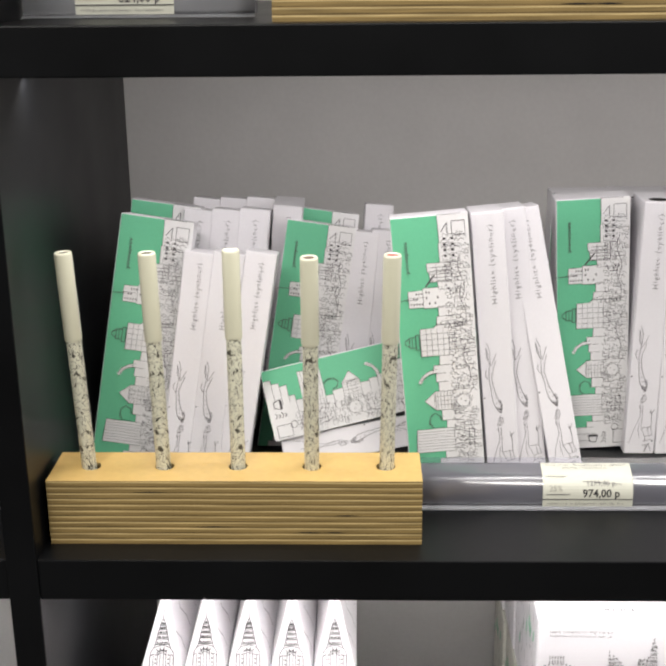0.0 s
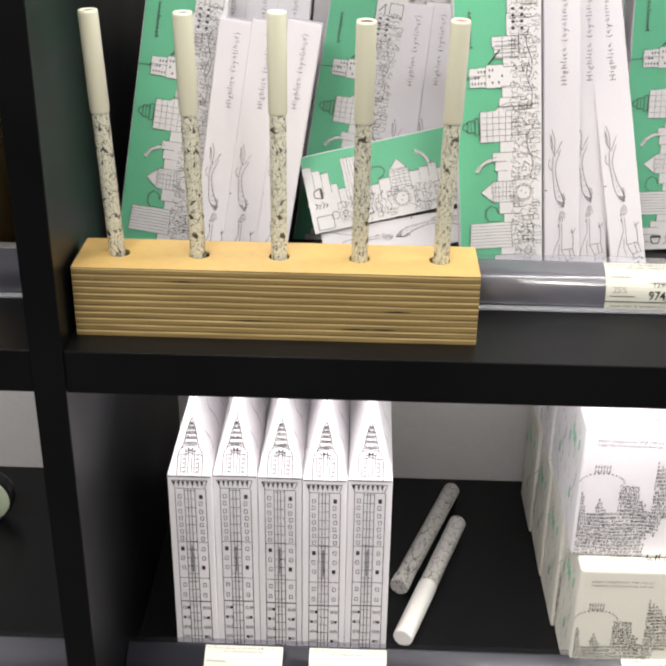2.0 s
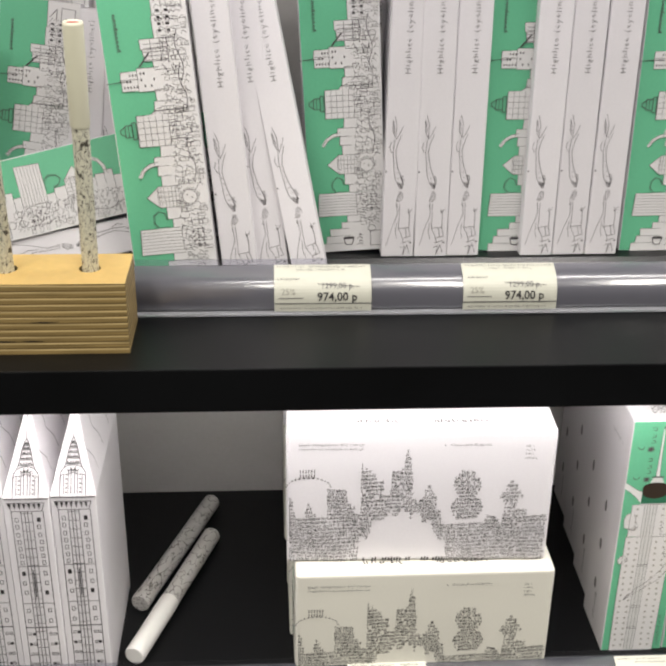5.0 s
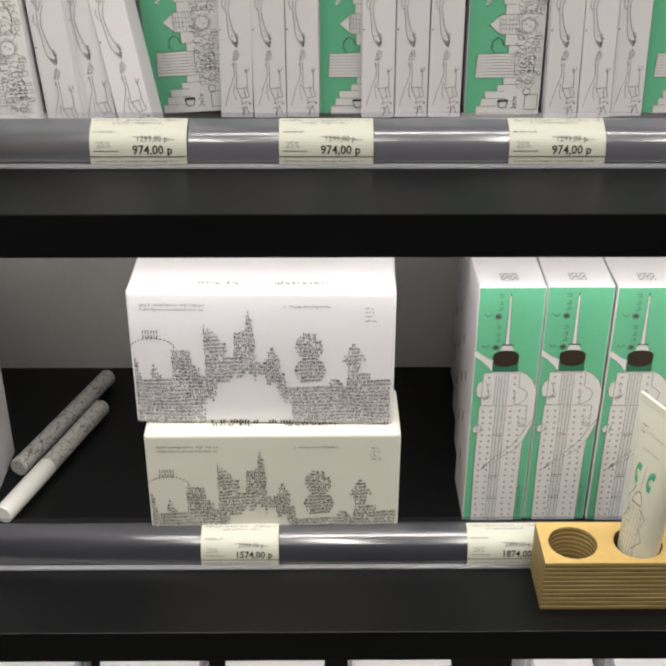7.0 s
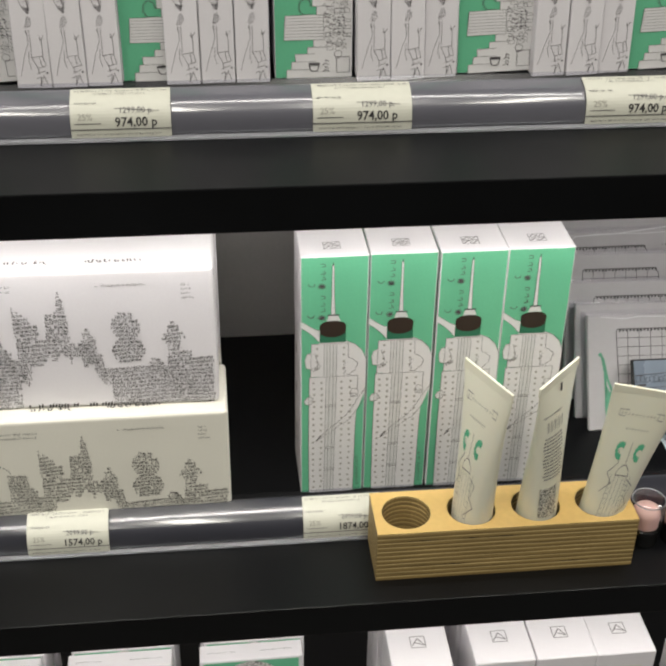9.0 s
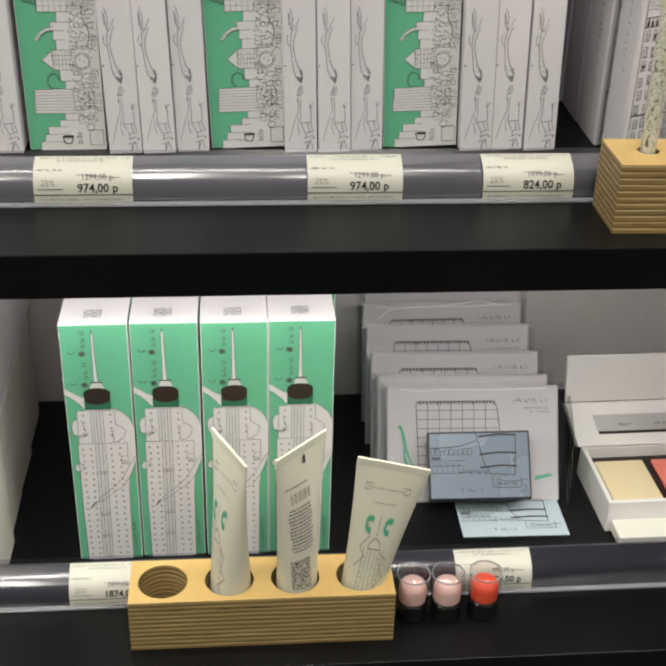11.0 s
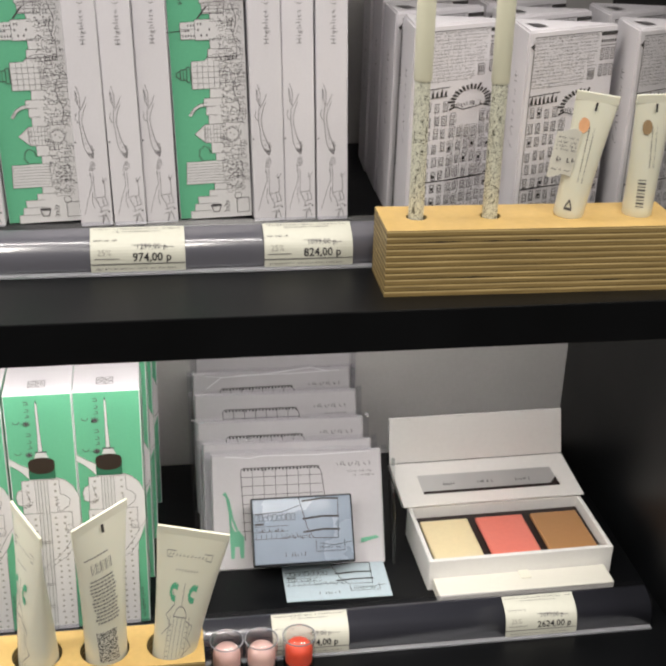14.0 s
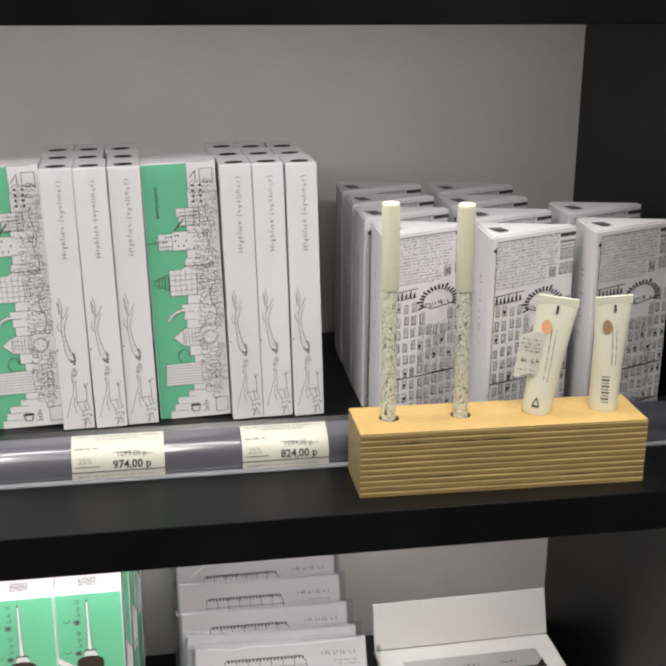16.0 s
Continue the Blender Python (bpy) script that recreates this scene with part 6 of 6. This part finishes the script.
for k, (nm, col) in enumerate((("cream", (0.80, 0.68, 0.42)), ("coral", (0.80, 0.22, 0.17)), ("tan", (0.44, 0.23, 0.10)))):
    mt = material(f"pan_{nm}", col, 0.42, grain=0.03, stain=0.05, bump=0.25, bump_scale=120, subsurf=0.15)
    part("pan", block(PX + 0.0068 + 0.0434 * k, PX + 0.0068 + 0.0434 * k + 0.0372, 0.0062, PD - 0.0125, 0.0165, 0.0200, 0.0016, 3), mt, P, f"{nm} coloured pan")


def board(front, fold, y0, z0, y1, z1, t):
    """A board whose front and fold edges differ in width, t thick."""
    d = Vector((y1 - y0, z1 - z0)).normalized()
    bm = bmesh.new()
    vs = []
    for s in (0, t):
        for (a, b), y, z in ((front, y0, z0), (fold, y1, z1)):
            vs += [bm.verts.new((a, y + d.y * s, z - d.x * s)), bm.verts.new((b, y + d.y * s, z - d.x * s))]
    for f in ((0, 1, 3, 2), (4, 6, 7, 5), (0, 4, 5, 1), (2, 3, 7, 6), (0, 2, 6, 4), (1, 5, 7, 3)):
        bm.faces.new([vs[q] for q in f])
    bmesh.ops.recalc_face_normals(bm, faces=list(bm.faces))
    bmesh.ops.bevel(bm, geom=list(bm.edges), offset=0.0005, segments=1, affect="EDGES")
    return bm


LY, LZ = 0.0655, 0.0270
lid = part("lid", board((0.0010, 0.1455), (-0.0080, 0.1290), LY, LZ, 0.0825, 0.0555, 0.0075), pal_white, P, "white lid panel with a window")
part("lid_flap", board((-0.0080, 0.1290), (-0.0090, 0.1265), 0.0828, 0.0558, 0.0880, 0.0925, 0.002), pal_white, P, "upright white lid flap")
up = Vector((0, 0.0170, 0.0285))
wn = Art((0, LY, LZ), (1, 0, 0), up, 0.0005)
wn.poly([(0.017, 0.0090), (0.126, 0.0090), (0.118, 0.0235), (0.0125, 0.0235)])
wn.put("window", mirror, lid, "mirror strip in the lid")
we = Art((0, LY, LZ), (1, 0, 0), up, 0.0007)
we.rect(0.0172, 0.0092, 0.1255, 0.0112)
we.poly([(0.118, 0.0112), (0.1245, 0.0112), (0.1225, 0.0160)])
we.put("window_edge", pal_dark, lid, "dark lower edge of the window")
wt = Art((0, LY, LZ), (1, 0, 0), up, 0.0009)
rngp = random.Random(2)
for u in (0.031, 0.060, 0.090):
    wt.scrawl(u, 0.0150, 0.012, 0.0022, rngp, 0.0006)
wt.put("window_marks", grey_ink, lid)
part("front_flap", block(PX + 0.003, PX + PW - 0.006, -0.0210, -0.0005, 0.0030, 0.0110, 0.0006, 1), cream_card, P, "ivory front flap folded down")
ribbon = material("pale_ribbon", (0.72, 0.70, 0.60), 0.35)
part("ribbon_pull", block(PX + 0.066, PX + 0.074, -0.0100, -0.0006, 0.0112, 0.0120, 0.0003, 1), ribbon, P, "short ribbon pull")
acrylic = see_through("clear_acrylic", (0.80, 0.84, 0.83), 0.06, 0.12)
lone("acrylic_plate", block(0, 0.0025, 0, 0.048, 0, 0.062, 0.0004, 1), acrylic, Matrix.Translation((0.8330, 0.132, ZB)) @ Euler((0, radians(-4), radians(-12))).to_matrix().to_4x4(), "clear acrylic plate standing beside the palette", "plate")

# small balms with clear caps -------------------------------------------------
clear = see_through("clear_cap", (0.97, 0.96, 0.96), 0.08, 0.06)
gloss_black = material("gloss_black", (0.006, 0.006, 0.006), 0.2)
for bx, by, col in ((0.7025, 0.0235, (0.76, 0.50, 0.46)), (0.7245, 0.0225, (0.78, 0.52, 0.47)), (0.7485, 0.0230, (0.85, 0.10, 0.05))):
    bl = empty("lip_balm", pose(bx, by, ZB), "small lip balm with a black base and clear domed cap", "lip balm", "lip balms")
    part("base", lathe([(0.0001, 0), (0.0094, 0), (0.0098, 0.0008), (0.0098, 0.0125), (0.0092, 0.0132), (0.0001, 0.0132)], 32), gloss_black, bl, smooth=False)
    mt = material(f"balm_{int(col[1] * 100)}_{int(bx * 1e4)}", col, 0.4, subsurf=0.15, stain=0.04)
    part("balm", lathe([(0.0086, 0.0134), (0.0088, 0.0215), (0.0084, 0.0240), (0.0070, 0.0262), (0.0045, 0.0274), (0.0001, 0.0279)], 32), mt, bl, "rounded coloured balm", smooth=True)
    part("cap", lathe([(0.0104, 0.0110), (0.0105, 0.0310), (0.0102, 0.0328), (0.0094, 0.0337), (0.0060, 0.0341), (0.0001, 0.0342)], 32), clear, bl, "clear flat-topped cap", smooth=True)
    part("cap_rim", lathe([(0.0100, 0.0326), (0.0107, 0.0326), (0.0107, 0.0332), (0.0100, 0.0332), (0.0100, 0.0326)], 32), rail_lip, bl, "clear upper rim of the cap")

# lowest shelf: window boxes and small white boxes ----------------------------
ZC = SHELF_Z[3]
OVAL_INK = [scribbled("window_city_print", (0.66, 0.64, 0.62), (0.06, 0.06, 0.06), 300, 0.63, thin=0.022), scribbled("window_pink_print", (0.68, 0.60, 0.58), (0.16, 0.10, 0.10), 230, 0.66)]


def window_box(m, which):
    W, D, H = 0.0758, 0.0160, 0.0485
    bm = block(0, W, 0, D, 0, H, 0.0006, 1)
    b = lone("window_box", bm, card, m, "white box with a green front and a round printed window", "box", "window boxes")
    g = Art((0, 0, 0), (1, 0, 0), (0, 0, 1), 0.0003)
    g.rect(0.0028, 0.0028, W - 0.0028, H - 0.0018)
    g.put("green_front", green, b)
    o = Art((0, 0, 0), (1, 0, 0), (0, 0, 1), 0.0006)
    o.disc(W / 2, H * 0.49, 0.0225, H * 0.475, 36)
    o.put("round_window", OVAL_INK[which], b)
    t = Art((0, 0, H), (1, 0, 0), (0, 1, 0), 0.0004)
    rng = random.Random(which)
    t.scrawl(0.006, 0.007, 0.02, 0.0014, rng, 0.0003)
    t.scrawl(0.045, 0.007, 0.024, 0.0014, rng, 0.0003)
    t.put("top_marks", grey_ink, b)
    return b


wb = [window_box(pose(0.2205, 0.084, ZC + 0.0722), 0), window_box(pose(0.3165, 0.084, ZC + 0.0722), 1)]
LOW = Matrix.Diagonal((1, 1, 0.74, 1))
rngb = random.Random(4)
for col, bx in enumerate((0.1250, 0.2205, 0.3165, 0.4130)):
    for lev in range(3):
        for row in range(4):
            if row == 0 and lev == 2 and col in (1, 2):
                continue
            src = wb[(1, 0, 1, 0)[col]]
            copy_thing(src, pose(bx + rngb.uniform(-0.001, 0.001) + 0.002 * (row % 2), 0.084 + 0.0185 * row, ZC + 0.0361 * lev, 0, 0, rngb.uniform(-0.4, 0.4)) @ (LOW if lev < 2 else Matrix()))


def small_box(m):
    W, D, H = 0.0450, 0.0480, 0.1300
    b = lone("small_box", block(0, W, 0, D, 0, H, 0.0007, 1), card, m, "small plain white box with a square mark on top", "box", "small white boxes")
    t = Art((0, 0, H), (1, 0, 0), (0, 1, 0), 0.0004)
    t.outline(W * 0.38, D * 0.40, W * 0.62, D * 0.62, 0.0006)
    t.path([(W * 0.40, D * 0.44), (W * 0.50, D * 0.58), (W * 0.60, D * 0.44), (W * 0.45, D * 0.50)], 0.0008)
    t.put("top_mark", grey_ink, b)
    f = Art((0, 0, 0), (1, 0, 0), (0, 0, 1), 0.0005)
    f.rect(W * 0.22, H * 0.3, W * 0.78, H * 0.90)
    f.put("front_panel", cream_card, b)
    s = Art((0, D, 0), (0, -1, 0), (0, 0, 1), 0.0004)
    s.scrawl(D * 0.5, H * 0.2, H * 0.6, 0.003, random.Random(1), 0.0005, up=True)
    s.put("side_marks", grey_ink, b)
    return b


sb = small_box(pose(0.5515, 0.0560, ZC))
for sx in (0.6130, 0.6590, 0.7040):
    copy_thing(sb, pose(sx, 0.0560, ZC, 0, 0, 0.3))
for sx in (0.5515, 0.6130, 0.6590, 0.7040):
    copy_thing(sb, pose(sx - 0.003, 0.1075, ZC))
copy_thing(wb[0], pose(0.7640, 0.060, ZC + 0.0722))
for lev in range(2):
    copy_thing(wb[0], pose(0.7640, 0.060, ZC + 0.0361 * lev) @ LOW)

# next bay: a wooden display and a round jar ----------------------------------
lone("display_board", block(0, 0.012, 0, 0.10, 0, 0.105, 0.0008, 1), ply_top, Matrix.Translation((-0.0720, 0.060, 0)) @ Euler((0, radians(7), 0)).to_matrix().to_4x4(), "orange-brown wooden display board standing on the shelf", "display board")
jar_lid = material("pale_green_lid", (0.62, 0.70, 0.50), 0.35, stain=0.04)
J = empty("round_compact", Matrix.Translation((-0.1430, 0.215, ZB + 0.0216)) @ pose(0, 0, 0, 90, 0, 0), "pale green round compact standing on its black rim", "compact")
part("rim", lathe([(0.0001, -0.006), (0.0205, -0.006), (0.0215, -0.004), (0.0215, 0.005), (0.0205, 0.006), (0.0195, 0.006)], 40), black_rim, J, smooth=False)
part("face", lathe([(0.0195, 0.0055), (0.019, 0.0062), (0.0001, 0.0066)], 40), jar_lid, J, "pale green round face", smooth=True)
